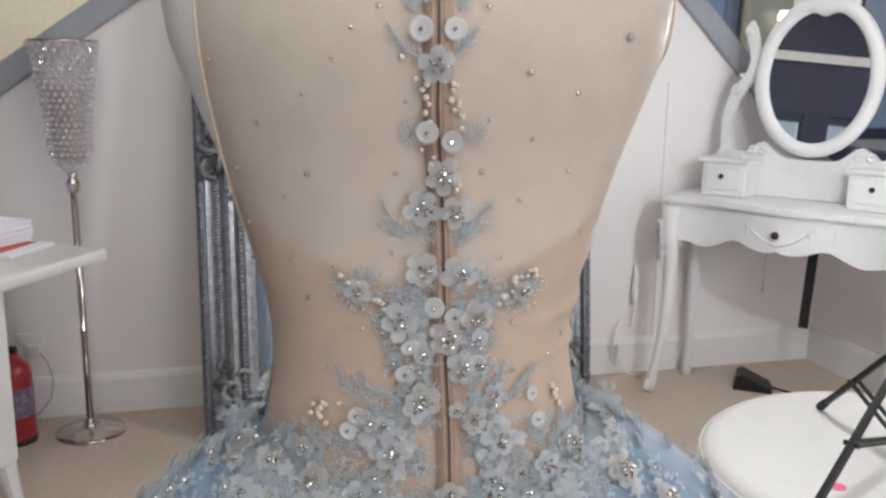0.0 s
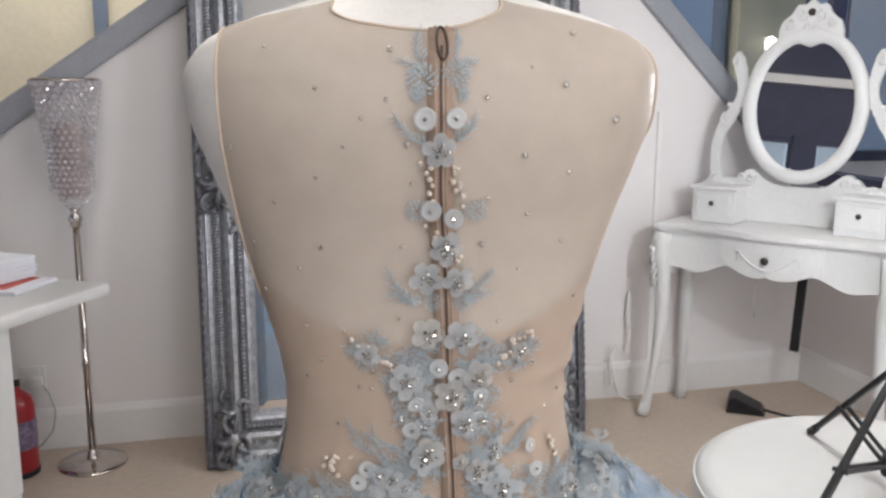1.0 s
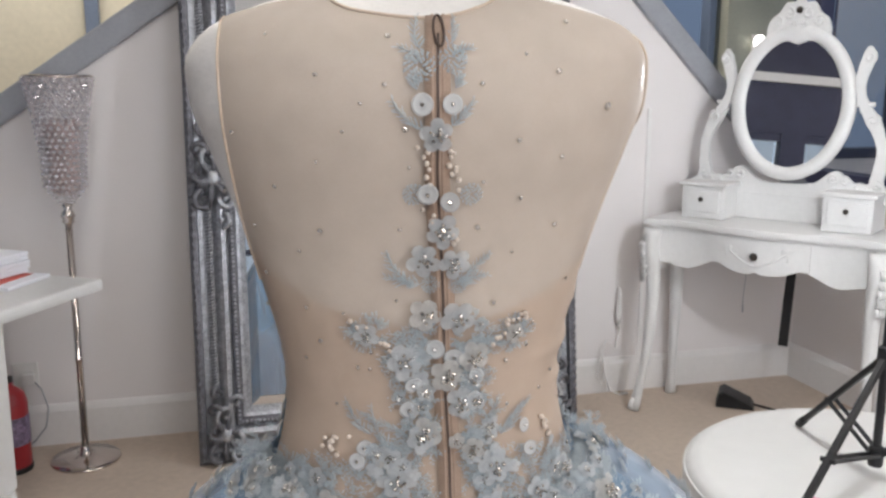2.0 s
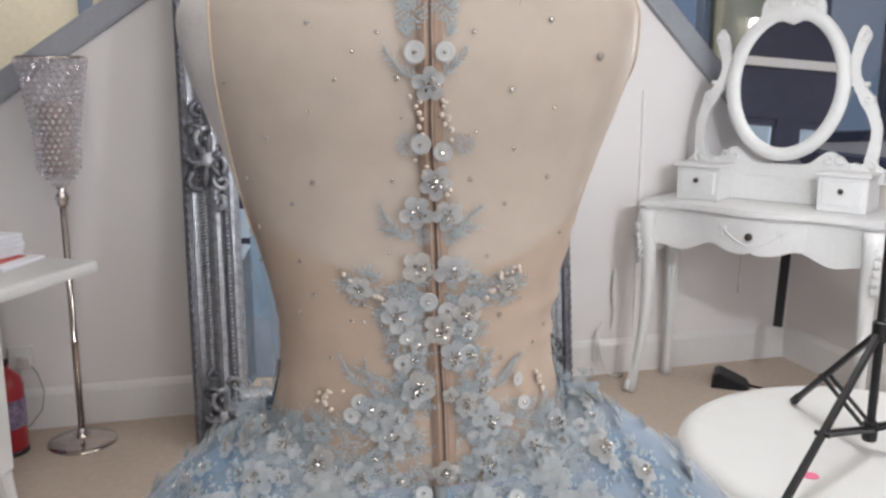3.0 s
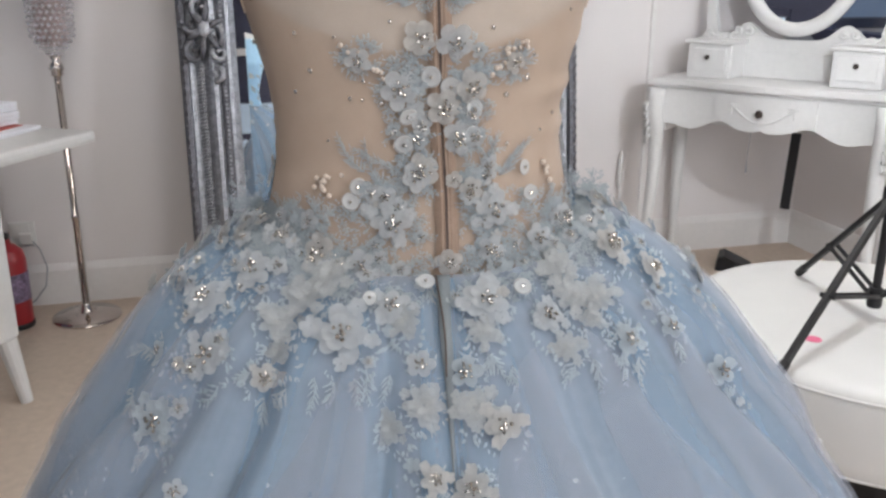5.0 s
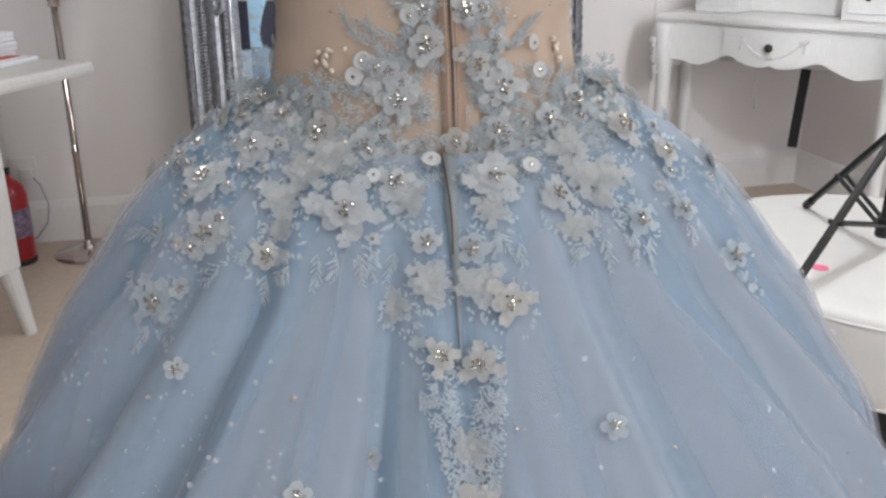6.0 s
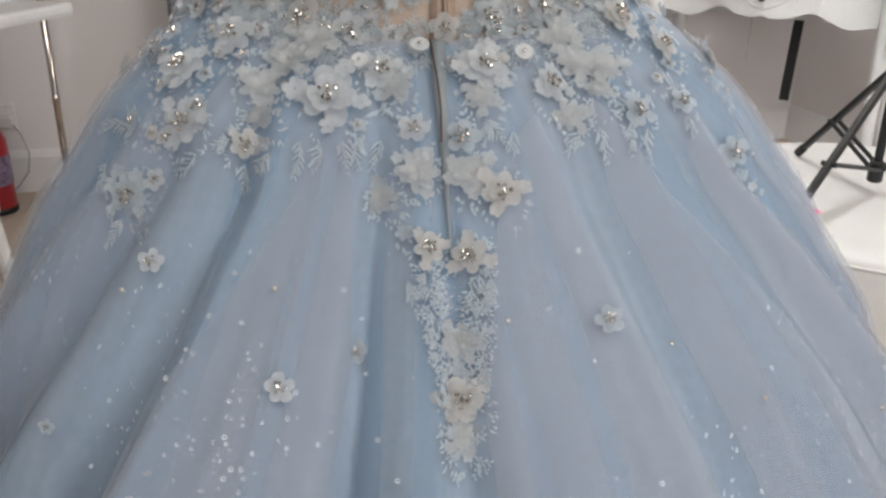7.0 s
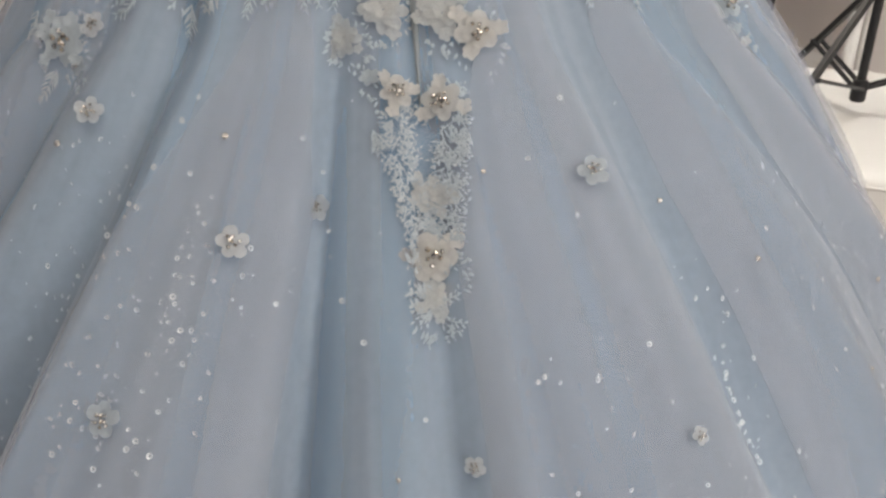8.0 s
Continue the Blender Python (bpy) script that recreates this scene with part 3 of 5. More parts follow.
        for j in range(len(section)):
            k = (j + 1) % len(section)
            ring.faces.new((a[j], a[k], b[k], b[j]))
    oval = part("oval_frame", ring, WHITE_WOOD, v, smooth=True)
    disc = bmesh.new()
    rim = [disc.verts.new(tilt @ Vector((rx * math.cos(2 * math.pi * i / 64), -0.004, rz * math.sin(2 * math.pi * i / 64)))) for i in range(64)]
    disc.faces.new(rim)
    part("oval_glass", disc, MIRROR, oval, "clear oval mirror glass")
    crest = []
    for i in range(41):
        u = i / 40
        x = -0.115 + 0.23 * u
        crest.append((x, rz + 0.032 + 0.105 * math.sin(u * math.pi) ** 0.8 + 0.010 * math.sin(u * math.pi * 9)))
    lower = [(x, rz * math.sqrt(max(0, 1 - (x / (rx + 0.04)) ** 2)) + 0.008) for x in [0.115 - 0.23 * i / 20 for i in range(21)]]
    bm = slab(crest + lower, -0.018, 0.012, 0.004)
    for sx in (-1, 1):
        for cx, cz, r in ((0.035, 0.085, 0.022), (0.075, 0.055, 0.020), (0.02, 0.045, 0.016)):
            tube([(p[0], -0.02, p[2]) for p in spiral(sx * cx, rz + cz, r, 0.004, 90, 90 + sx * 400)], 0.006, 6, bm)
    bmesh.ops.transform(bm, matrix=tilt, verts=bm.verts)
    part("crest", bm, WHITE_WOOD, oval, "carved white crest")
    # dark raised disc in place of the hole through the crest
    part("crest_hole_disc", turned([(0.014, 0), (0.013, 0.006), (0.006, 0.010), (0.001, 0.011)], 14, None, tilt @ pose(0, -0.016, rz + 0.098, 90, 0, 0)), KNOB, oval, "dark round disc for the hole in the crest", True)
    return v


vanity()


# ---- crystal candle stand ----
def candle_stand():
    s = thing("candle_stand", "tall chrome candle stand with a crystal-beaded goblet", "candle stand", pose(-1.195, 2.815, 0, 1.0, 0.4, 0))
    part("base", turned([(0.112, 0), (0.115, 0.004), (0.112, 0.010), (0.06, 0.016), (0.030, 0.022), (0.018, 0.034), (0.017, 0.05), (0.013, 0.055)], 48), CHROME, s, smooth=True)
    part("stem", turned([(0.0115, 0.05), (0.0115, 0.36), (0.0135, 0.362), (0.0135, 0.372), (0.0115, 0.374), (0.0115, 0.836)], 20), CHROME, s, smooth=True)
    part("collar", turned([(0.012, 0.836), (0.020, 0.841), (0.016, 0.851), (0.024, 0.861), (0.018, 0.876), (0.012, 0.886), (0.02, 0.901)], 24), CHROME, s, smooth=True)
    def radius(t):
        return 0.062 * math.sqrt(min(1, t * 6.0)) + 0.010 * t + 0.052 * max(0, t - 0.35) ** 1.3
    tall = 0.415
    bowl = bmesh.new()
    turned([(max(0.004, radius(i / 20)) * 0.94, 0.896 + tall * i / 20) for i in range(21)], 36, bowl)
    bmesh.ops.delete(bowl, geom=[f for f in bowl.faces if len(f.verts) > 4], context="FACES_ONLY")
    goblet = part("goblet", bowl, BEAD_GLASS, s, "clear glass goblet", True)
    bead = bmesh.new()
    rows = 22
    for r in range(rows):
        t = (r + 0.6) / rows
        z, rr = 0.896 + tall * t, radius(t)
        n = 22
        for k in range(n):
            a = 2 * math.pi * (k + 0.5 * (r % 2)) / n
            size = rr * math.pi / n * 0.80
            bmesh.ops.create_icosphere(bead, subdivisions=1, radius=size, matrix=Matrix.Translation((rr * math.cos(a), rr * math.sin(a), z)) @ Matrix.Rotation(a + r, 4, "Z") @ Matrix.Diagonal((1, 1, 1.1, 1)))
    tagged(part("beadwork", bead, BEAD_CRYSTAL, goblet, "rows of clear crystal beads"), kind="stuff")
    part("rim", turned([(radius(1) - 0.004, 0.894 + tall), (radius(1) + 0.003, 0.896 + tall), (radius(1) + 0.003, 0.903 + tall), (radius(1) - 0.004, 0.901 + tall)], 36), CHROME, goblet, smooth=True)
    part("candle", turned([(0.030, 0.935), (0.046, 0.950), (0.052, 1.13), (0.056, 1.165), (0.045, 1.175)], 24), CANDLE, s, "brown pillar candle inside the goblet", True)
    return s


BEAD_GLASS = see_through(material("goblet_glass", (0.7, 0.7, 0.72), 0.1, 0.2, scale=30, bump=0.0), 0.75)
BEAD_CRYSTAL = see_through(material("bead_crystal", (0.84, 0.80, 0.83), 0.15, 0.45, scale=120, vary=0.2, bump=0.0), 0.52)
CANDLE = material("dusky_wax", (0.34, 0.22, 0.20), 0.55, scale=38, vary=0.55, bump=0.3)
candle_stand()


# ---- white side table with papers ----
def side_table():
    t = thing("side_table", "white lacquered cabinet table on tapered legs", "table", pose(-1.005, 2.58, 0, 0, 0, -17))
    # local origin at the far corner of the top
    part("tabletop", boxed(-0.52, 0.0, -1.05, 0.0, 0.664, 0.702, 0.013), WHITE_WOOD, t)
    part("cabinet", boxed(-0.50, -0.02, -1.03, -0.395, 0.19, 0.664, 0.006), WHITE_WOOD, t)
    for x in (-0.45, -0.035):
        for y in (-0.98, -0.43):
            part("leg", tube([(x, y, 0.19), (x + (0.03 if x > -0.3 else -0.03), y + (0.01 if y > -0.7 else -0.01), 0.0)], [0.028, 0.017], 12), WHITE_WOOD, t)
    return t


side_table()
TABLE = pose(-1.005, 2.58, 0.702, 0, 0, -17)
mag = thing("magazine", "open magazine with a red printed cover on the white table", "magazine", TABLE @ pose(-0.27, -0.15, 0.001, 0, 0, 6))
part("page_block", boxed(-0.12, 0.12, -0.10, 0.10, 0.0, 0.012, 0.003), PAPER, mag)
part("cover", boxed(-0.115, 0.075, -0.085, 0.08, 0.0125, 0.0135), PRINT_RED, mag, "red printed cover picture")
stack = thing("paper_stack", "stack of white paper booklets on the magazine", "papers", TABLE @ pose(-0.36, -0.15, 0.0165, 0, 0, -3))
for i in range(5):
    part("booklet", boxed(-0.13, 0.13, -0.10, 0.10, 0.0135 * i, 0.0135 * i + 0.012, 0.002), PAPER, stack).matrix_basis = pose(0.004 * (i % 3), 0.003 * (i % 2), 0, 0, 0, 1.5 * (i % 3))


# ---- fire extinguisher, socket ----
ext = thing("fire_extinguisher", "red fire extinguisher on the carpet beside the table", "fire extinguisher", pose(-1.412, 2.74, 0) @ Matrix.Diagonal((0.95, 0.95, 0.88, 1)))
part("cylinder", turned([(0.060, 0), (0.064, 0.008), (0.064, 0.27), (0.055, 0.305), (0.030, 0.33), (0.022, 0.335), (0.022, 0.35)], 28), RED, ext, smooth=True)
part("label_band", turned([(0.0645, 0.11), (0.0652, 0.112), (0.0652, 0.22), (0.0645, 0.222)], 28), LABEL, ext, "pale printed band", True)
part("foot_ring", turned([(0.062, 0.0), (0.066, 0.0), (0.066, 0.02), (0.062, 0.022)], 28), BLACK, ext, smooth=True)
part("valve", boxed(-0.05, 0.02, -0.012, 0.012, 0.35, 0.375, 0.004), BLACK, ext)
part("hose", tube([(-0.03, 0, 0.36), (-0.08, 0.0, 0.34), (-0.10, 0, 0.27), (-0.095, 0, 0.19), (-0.072, 0, 0.13)], 0.008, 8), BLACK, ext, smooth=True)

plate = thing("wall_socket", "white single wall socket with a grey cable", "socket", ROOM @ pose(-1.483, 0, 0.271))
part("faceplate", boxed(-0.043, 0.043, -0.010, 0.0, -0.043, 0.043, 0.004), PLASTIC, plate)
part("rocker", boxed(0.012, 0.026, -0.014, -0.0095, 0.012, 0.032, 0.002), PLASTIC, plate)
part("plug", boxed(-0.010, 0.034, -0.035, -0.0105, -0.034, 0.006, 0.005), PLASTIC, plate)
part("cable", tube([(0.03, -0.03, -0.02), (0.055, -0.04, -0.05), (0.072, -0.04, -0.12), (0.06, -0.04, -0.19), (0.02, -0.045, -0.24), (-0.04, -0.04, -0.28)], 0.0025, 6), GREY_TRIM, plate, "thin grey cable", True)


# ---- the round pouffe with the light stand ----
OTTO, OTTO_TOP = (1.14, 1.95), 0.34
po = thing("pouffe", "large round white leatherette pouffe on a dark plinth", "pouffe", pose(OTTO[0], OTTO[1], 0))
part("cushion", turned([(0.44, 0.125), (0.475, 0.128), (0.486, 0.14), (0.490, 0.17), (0.490, 0.300), (0.484, 0.322), (0.468, 0.336), (0.44, 0.340), (0.2, 0.341)], 72), LEATHER, po, smooth=True)
seam = bmesh.new()
for z in (0.318, 0.138):
    tube([((0.4875 if z > 0.3 else 0.486) * math.cos(2 * math.pi * i / 72), (0.4875 if z > 0.3 else 0.486) * math.sin(2 * math.pi * i / 72), z) for i in range(73)], 0.0035, 6, seam)
part("piping", seam, LEATHER, po, smooth=True)
part("plinth", turned([(0.40, 0.0), (0.40, 0.124)], 60), BLACK, po)
mark = thing("round_sticker", "small pink round sticker on the pouffe", "sticker", pose(0.90, 1.81, OTTO_TOP + 0.0012))
part("disc", turned([(0.020, 0), (0.020, 0.0008), (0.018, 0.0012)], 20), PINK, mark)


def light_stand():
    st = thing("light_stand", "black folding light stand with a lit lamp, on the pouffe", "light stand", pose(1.10, 1.935, OTTO_TOP + 0.001))
    # local coordinates; the column stands at the origin
    hub, collar = 0.062, 0.305
    for foot in (Vector((-0.36, -0.325, 0.009)), Vector((-0.05, 0.325, 0.009)), Vector((0.30, -0.09, 0.009))):
        top = Vector((0.012 * foot.x / 0.4, 0.012 * foot.y / 0.4, collar))
        leg = part("leg", tube([top, foot], 0.0095, 4, flat=1.0), BLACK, st)
        part("rubber_foot", tube([foot + (top - foot).normalized() * 0.03, foot], 0.012, 8), BLACK, leg)
        joint = foot.lerp(top, 0.42)
        side = Vector((-foot.y, foot.x, 0)).normalized() * 0.012
        for s in (-1, 1):
            part("brace", tube([joint + side * s, Vector((0, 0, hub)) + side * s], 0.0055, 4), BLACK, st)
        part("pivot", tube([joint - side * 1.4, joint + side * 1.4], 0.006, 8), BLACK, st)
    part("hub", turned([(0.015, hub - 0.03), (0.018, hub - 0.025), (0.018, hub + 0.018), (0.013, hub + 0.022)], 16), BLACK, st)
    part("collar", turned([(0.014, collar - 0.02), (0.019, collar - 0.015), (0.019, collar + 0.03), (0.013, collar + 0.035)], 16), BLACK, st)
    part("column", turned([(0.0105, hub - 0.02), (0.0105, 0.55), (0.0085, 0.552), (0.0085, LAMP.z - OTTO_TOP - 0.08)], 14), BLACK, st)
    head = part("lamp_head", turned([(0.012, LAMP.z - OTTO_TOP - 0.085), (0.020, LAMP.z - OTTO_TOP - 0.075), (0.020, LAMP.z - OTTO_TOP - 0.035), (0.016, LAMP.z - OTTO_TOP - 0.031)], 16), BLACK, st, "black lamp holder")
    glass = bmesh.new()
    bmesh.ops.create_uvsphere(glass, u_segments=20, v_segments=12, radius=0.030, matrix=Matrix.Translation((0, 0, LAMP.z - OTTO_TOP)))
    part("bulb", glass, BULB, head, "glowing white bulb", True)
    part("knob", tube([(0.02, 0, collar + 0.01), (0.05, 0, collar + 0.01)], [0.006, 0.012], 10), BLACK, st)
    return st


light_stand()

# ---- small things on the floor by the dressing table ----
w = thing("black_wedge", "small black plastic wedge-shaped box on the carpet", "box", pose(1.265, 3.33, 0, 0, 0, -20))
part("shell", slab([(-0.075, 0.0), (0.075, 0.0), (0.06, 0.02), (-0.045, 0.065), (-0.065, 0.055)], -0.06, 0.06, 0.004), BLACK, w)
part("cable", tube([(0.07, 0, 0.01), (0.16, -0.03, 0.005), (0.27, -0.02, 0.005), (0.34, -0.10, 0.005), (0.38, -0.22, 0.005)], 0.005, 6), BLACK, w, "thin black cable", True)

strap = thing("black_strap", "flat black strap hanging behind the dressing table apron", "strap", pose(1.425, 3.265, 0, 0, 0, -31))
bar = bmesh.new()
box(bar, -0.018, 0.018, -0.008, 0.008, 0.27, 0.745, 0.003)
part("webbing", bar, BLACK, strap).matrix_basis = pose(0, 0, 0.50, 0, 2.0, 0) @ pose(0, 0, -0.50)
cord = thing("thin_cord", "thin grey cord hanging under the table apron", "cord", pose(1.19, 3.12, 0, 0, 0, -31))
part("line", tube([(0, 0, 0.66), (0.003, 0, 0.58), (-0.002, 0, 0.50), (0.0, 0, 0.45)], [0.0012, 0.0012, 0.0012, 0.004], 6), GREY_TRIM, cord)

wall_lamp = thing("wall_lamp", "small lit white spot lamp on the sage pier", "wall lamp", ROOM @ pose(2.19, 1.14, 1.53))
part("bracket", boxed(-0.03, 0.03, -0.03, 0.0, -0.04, 0.04, 0.004), SKIRTING, wall_lamp)
part("lens", turned([(0.034, 0.0), (0.036, 0.01), (0.030, 0.018), (0.004, 0.022)], 20, None, pose(0, -0.03, 0, 90, 0, 0)), LAMP_LENS, wall_lamp, "glowing lens", True)

# cords and a cable cover on the wall beside the dressing table
cover = thing("cable_cover", "slim white cable cover running up the wall", "cable cover", ROOM @ pose(0.93, 0, 0.15))
part("strip", boxed(-0.009, 0.009, -0.010, 0.0, 0.0, 1.05, 0.003), SKIRTING, cover)
tangle = thing("white_cord", "tangled white cord hanging down the wall to the carpet", "cord", ROOM @ pose(0.76, -0.02, 0.0))
part("loop", tube([(0.06, 0, 0.46), (0.055, -0.004, 0.38), (0.065, -0.006, 0.28), (0.05, -0.012, 0.20), (0.0, -0.02, 0.24), (-0.03, -0.02, 0.16), (-0.035, -0.02, 0.08), (-0.015, -0.025, 0.05), (0.0, -0.02, 0.11), (-0.02, -0.02, 0.20)], 0.004, 7), SKIRTING, tangle, smooth=True)
part("tail", tube([(-0.02, -0.02, 0.20), (-0.005, -0.025, 0.10), (0.02, -0.03, 0.02), (0.06, -0.05, 0.005), (0.10, -0.04, 0.006), (0.07, -0.03, 0.006)], 0.004, 7), SKIRTING, tangle, smooth=True)
part("tassel", tube([(0.06, 0, 0.46), (0.062, -0.004, 0.42), (0.058, -0.004, 0.34), (0.06, -0.004, 0.30)], [0.004, 0.010, 0.012, 0.005], 8), SKIRTING, tangle, smooth=True)

# ---- shape of the figure and the gown, as functions of height ----
# half width, depth behind (towards the zip) and depth in front, in metres, by height
BODY_Z = [0.84, 0.90, 0.96, 1.00, 1.03, 1.06, 1.11, 1.15, 1.19, 1.24, 1.285, 1.315, 1.332, 1.348, 1.362, 1.374, 1.386, 1.405, 1.47]
BODY_A = [0.165, 0.155, 0.138, 0.130, 0.128, 0.132, 0.144, 0.155, 0.169, 0.188, 0.203, 0.206, 0.199, 0.183, 0.154, 0.115, 0.082, 0.062, 0.057]
BODY_B = [0.100, 0.094, 0.088, 0.088, 0.090, 0.093, 0.098, 0.103, 0.112, 0.128, 0.136, 0.132, 0.122, 0.108, 0.090, 0.072, 0.060, 0.056, 0.055]
BODY_F = [0.105, 0.100, 0.092, 0.090, 0.092, 0.098, 0.115, 0.135, 0.150, 0.140, 0.115, 0.100, 0.092, 0.084, 0.076, 0.066, 0.058, 0.056, 0.055]
SKIRT_Z = [0.00, 0.15, 0.30, 0.45, 0.57, 0.64, 0.70, 0.75, 0.80, 0.855, 0.885, 0.91, 0.935, 0.95, 0.965]
SKIRT_A = [0.66, 0.60, 0.54, 0.48, 0.432, 0.400, 0.366, 0.338, 0.300, 0.258, 0.225, 0.195, 0.160, 0.146, 0.137]
SKIRT_B = [0.64, 0.575, 0.50, 0.42, 0.35, 0.305, 0.260, 0.225, 0.190, 0.158, 0.127, 0.100, 0.091, 0.088, 0.0885]
SKIRT_F = [0.64, 0.575, 0.50, 0.42, 0.37, 0.330, 0.295, 0.265, 0.230, 0.190, 0.165, 0.135, 0.112, 0.102, 0.095]
# added half width on either side: the skirt stands out further to the right of the zip
SIDE_Z = [0.00, 0.55, 0.70, 0.80, 0.88, 0.91, 0.935, 0.95, 0.965]
SIDE_R = [0.018, 0.022, 0.030, 0.031, 0.030, 0.031, 0.024, 0.012, 0.0]
SIDE_L = [0.012, 0.010, 0.006, 0.007, 0.012, 0.015, 0.011, 0.005, 0.0]
# folds: angle from the zip in degrees, half width on its left and right in degrees, depth (minus: a ridge)
FOLDS = [(-63, 4, 4, 0.45), (-54, 4, 4, -0.3), (-45, 5, 4, 0.9), (-38, 3, 3, -0.25), (-31.0, 4, 3.0, 1.25), (-25.5, 1.6, 4.0, -0.6), (-17, 5, 5, -0.25), (-9.8, 0.8, 4.2, 1.75), (0.5, 2.0, 2.4, 0.75),
         (8, 2.5, 3, -0.15), (16, 4.5, 1.8, -0.5), (19.5, 1.6, 4.0, 0.8), (29, 3, 4, -0.2), (36, 3, 2.5, 0.2), (42.5, 2.2, 1.4, -0.7), (46.5, 1.6, 3, 0.85), (54, 3, 3, -0.35), (61, 4, 4, 0.5), (70, 4, 4, -0.2)]


def smooth_curve(xs, ys, x):
    """Smooth curve through the knots (Catmull-Rom slopes)."""
    if x <= xs[0]:
        return ys[0]
    if x >= xs[-1]:
        return ys[-1]
    i = max(k for k in range(len(xs)) if xs[k] <= x)
    h = xs[i + 1] - xs[i]
    t = (x - xs[i]) / h

    def slope(k):
        if k == 0 or k == len(xs) - 1:
            j = min(k, len(xs) - 2)
            return (ys[j + 1] - ys[j]) / (xs[j + 1] - xs[j])
        d0 = (ys[k] - ys[k - 1]) / (xs[k] - xs[k - 1])
        d1 = (ys[k + 1] - ys[k]) / (xs[k + 1] - xs[k])
        return 0.0 if d0 * d1 <= 0 else 2 * d0 * d1 / (d0 + d1)
    m0, m1 = slope(i) * h, slope(i + 1) * h
    return (2 * t ** 3 - 3 * t * t + 1) * ys[i] + (t ** 3 - 2 * t * t + t) * m0 + (3 * t * t - 2 * t ** 3) * ys[i + 1] + (t ** 3 - t * t) * m1


def fan(phi, z):
    """Angle in degrees of the fold line through this point, as it leaves the waist: the folds fan out downwards."""
    return math.degrees(phi) / (1 + 1.9 * max(0.0, 0.80 - max(z, 0.35)))


def fold(phi, z):
    """Share by which the skirt's radius shrinks at this angle (radians from the zip)."""
    h = min(max((0.93 - z) / 0.40, 0.0), 1.0)
    d = math.degrees(phi)
    e = fan(phi, z)
    s = 0.0
    for at, left, right, deep in FOLDS:
        q = abs(e - at) / (left if e < at else right)
        if q < 3:
            s += deep * math.exp(-q ** 1.5)
    if abs(e) > 72:
        s += 0.25 * math.sin(math.radians(d) * 15) * min(1, (abs(e) - 72) / 10)
    s += 0.045 * math.sin(e * 0.83 + 1.0 + 2 * math.sin(e * 0.17)) + 0.028 * math.sin(e * 2.1 + z * 3)
    return 0.098 * s * h ** 0.7


def skirt_point(phi, z):
    s, c = math.sin(phi), math.cos(phi)
    a = smooth_curve(SKIRT_Z, SKIRT_A, z) + smooth_curve(SIDE_Z, SIDE_R if s > 0 else SIDE_L, z)
    b = smooth_curve(SKIRT_Z, SKIRT_B if c > 0 else SKIRT_F, z)
    p = 2.0 + (0.35 * min(1.0, 3 * s) * min(1.0, max(0.0, (0.965 - z) / 0.05)) if s > 0 else 0.0)
    r = (1 - fold(phi, z)) * (abs(s) ** p + abs(c) ** p) ** (-1 / p)
    return a * s * r, -b * c * r


def seam(phi):
    """Height of the waist seam: it dips from the hips to the zip."""
    return 0.946 - 0.040 * math.exp(-(abs(phi) / 0.80) ** 3)


def wrinkle(phi, z):
    """Sideways creases of the tulle where the waist is narrowest."""
    side = min(1.0, max(0.0, (phi - 0.5) / 0.9)) if phi > 0 else 0.45 * min(1.0, max(0.0, (-phi - 0.7) / 0.9))
    return side * (0.0042 * math.exp(-((z - 1.046 - 0.012 * phi) / 0.008) ** 2) + 0.0030 * math.exp(-((z - 1.018 - 0.006 * phi) / 0.006) ** 2) + 0.0024 * math.exp(-((z - 1.078 - 0.02 * phi) / 0.010) ** 2)) if abs(phi) < 2.2 else 0.0


def body_point(phi, z, out=0.0):
    a = smooth_curve(BODY_Z, BODY_A, z) + out
    b = smooth_curve(BODY_Z, BODY_B if math.cos(phi) > 0 else BODY_F, z) + out
    s, c = math.sin(phi), math.cos(phi)
    k = (abs(s) ** 2.3 + abs(c) ** 2.3) ** (-1 / 2.3)
    return a * s * k, -b * c * k


BACK_ROWS = {}


def back_row(k):
    """Depth of the gown's back along x at the height of 4 mm times k."""
    if k not in BACK_ROWS:
        z = 0.004 * k
        pts = [skirt_point(p, z) if z < seam(p) else body_point(p, z, 0.003) for p in [-1.55 + 3.1 * i / 420 for i in range(421)]]
        xs, ys = np.array([p[0] for p in pts]), np.array([p[1] for p in pts])
        order = np.argsort(xs)
        BACK_ROWS[k] = np.interp(np.arange(-0.5, 0.5001, 0.002), xs[order], ys[order])
    return BACK_ROWS[k]


def back_point(x, z):
    """The point of the gown's back at x and height z, in the gown's own frame."""
    k = int(math.floor(z / 0.004))
    t = z / 0.004 - k
    u = (min(max(x, -0.499), 0.499) + 0.5) / 0.002
    i = int(u)
    f = u - i
    a, b = back_row(k), back_row(k + 1)
    y = (a[i] * (1 - f) + a[i + 1] * f) * (1 - t) + (b[i] * (1 - f) + b[i + 1] * f) * t
    return x, float(y), z

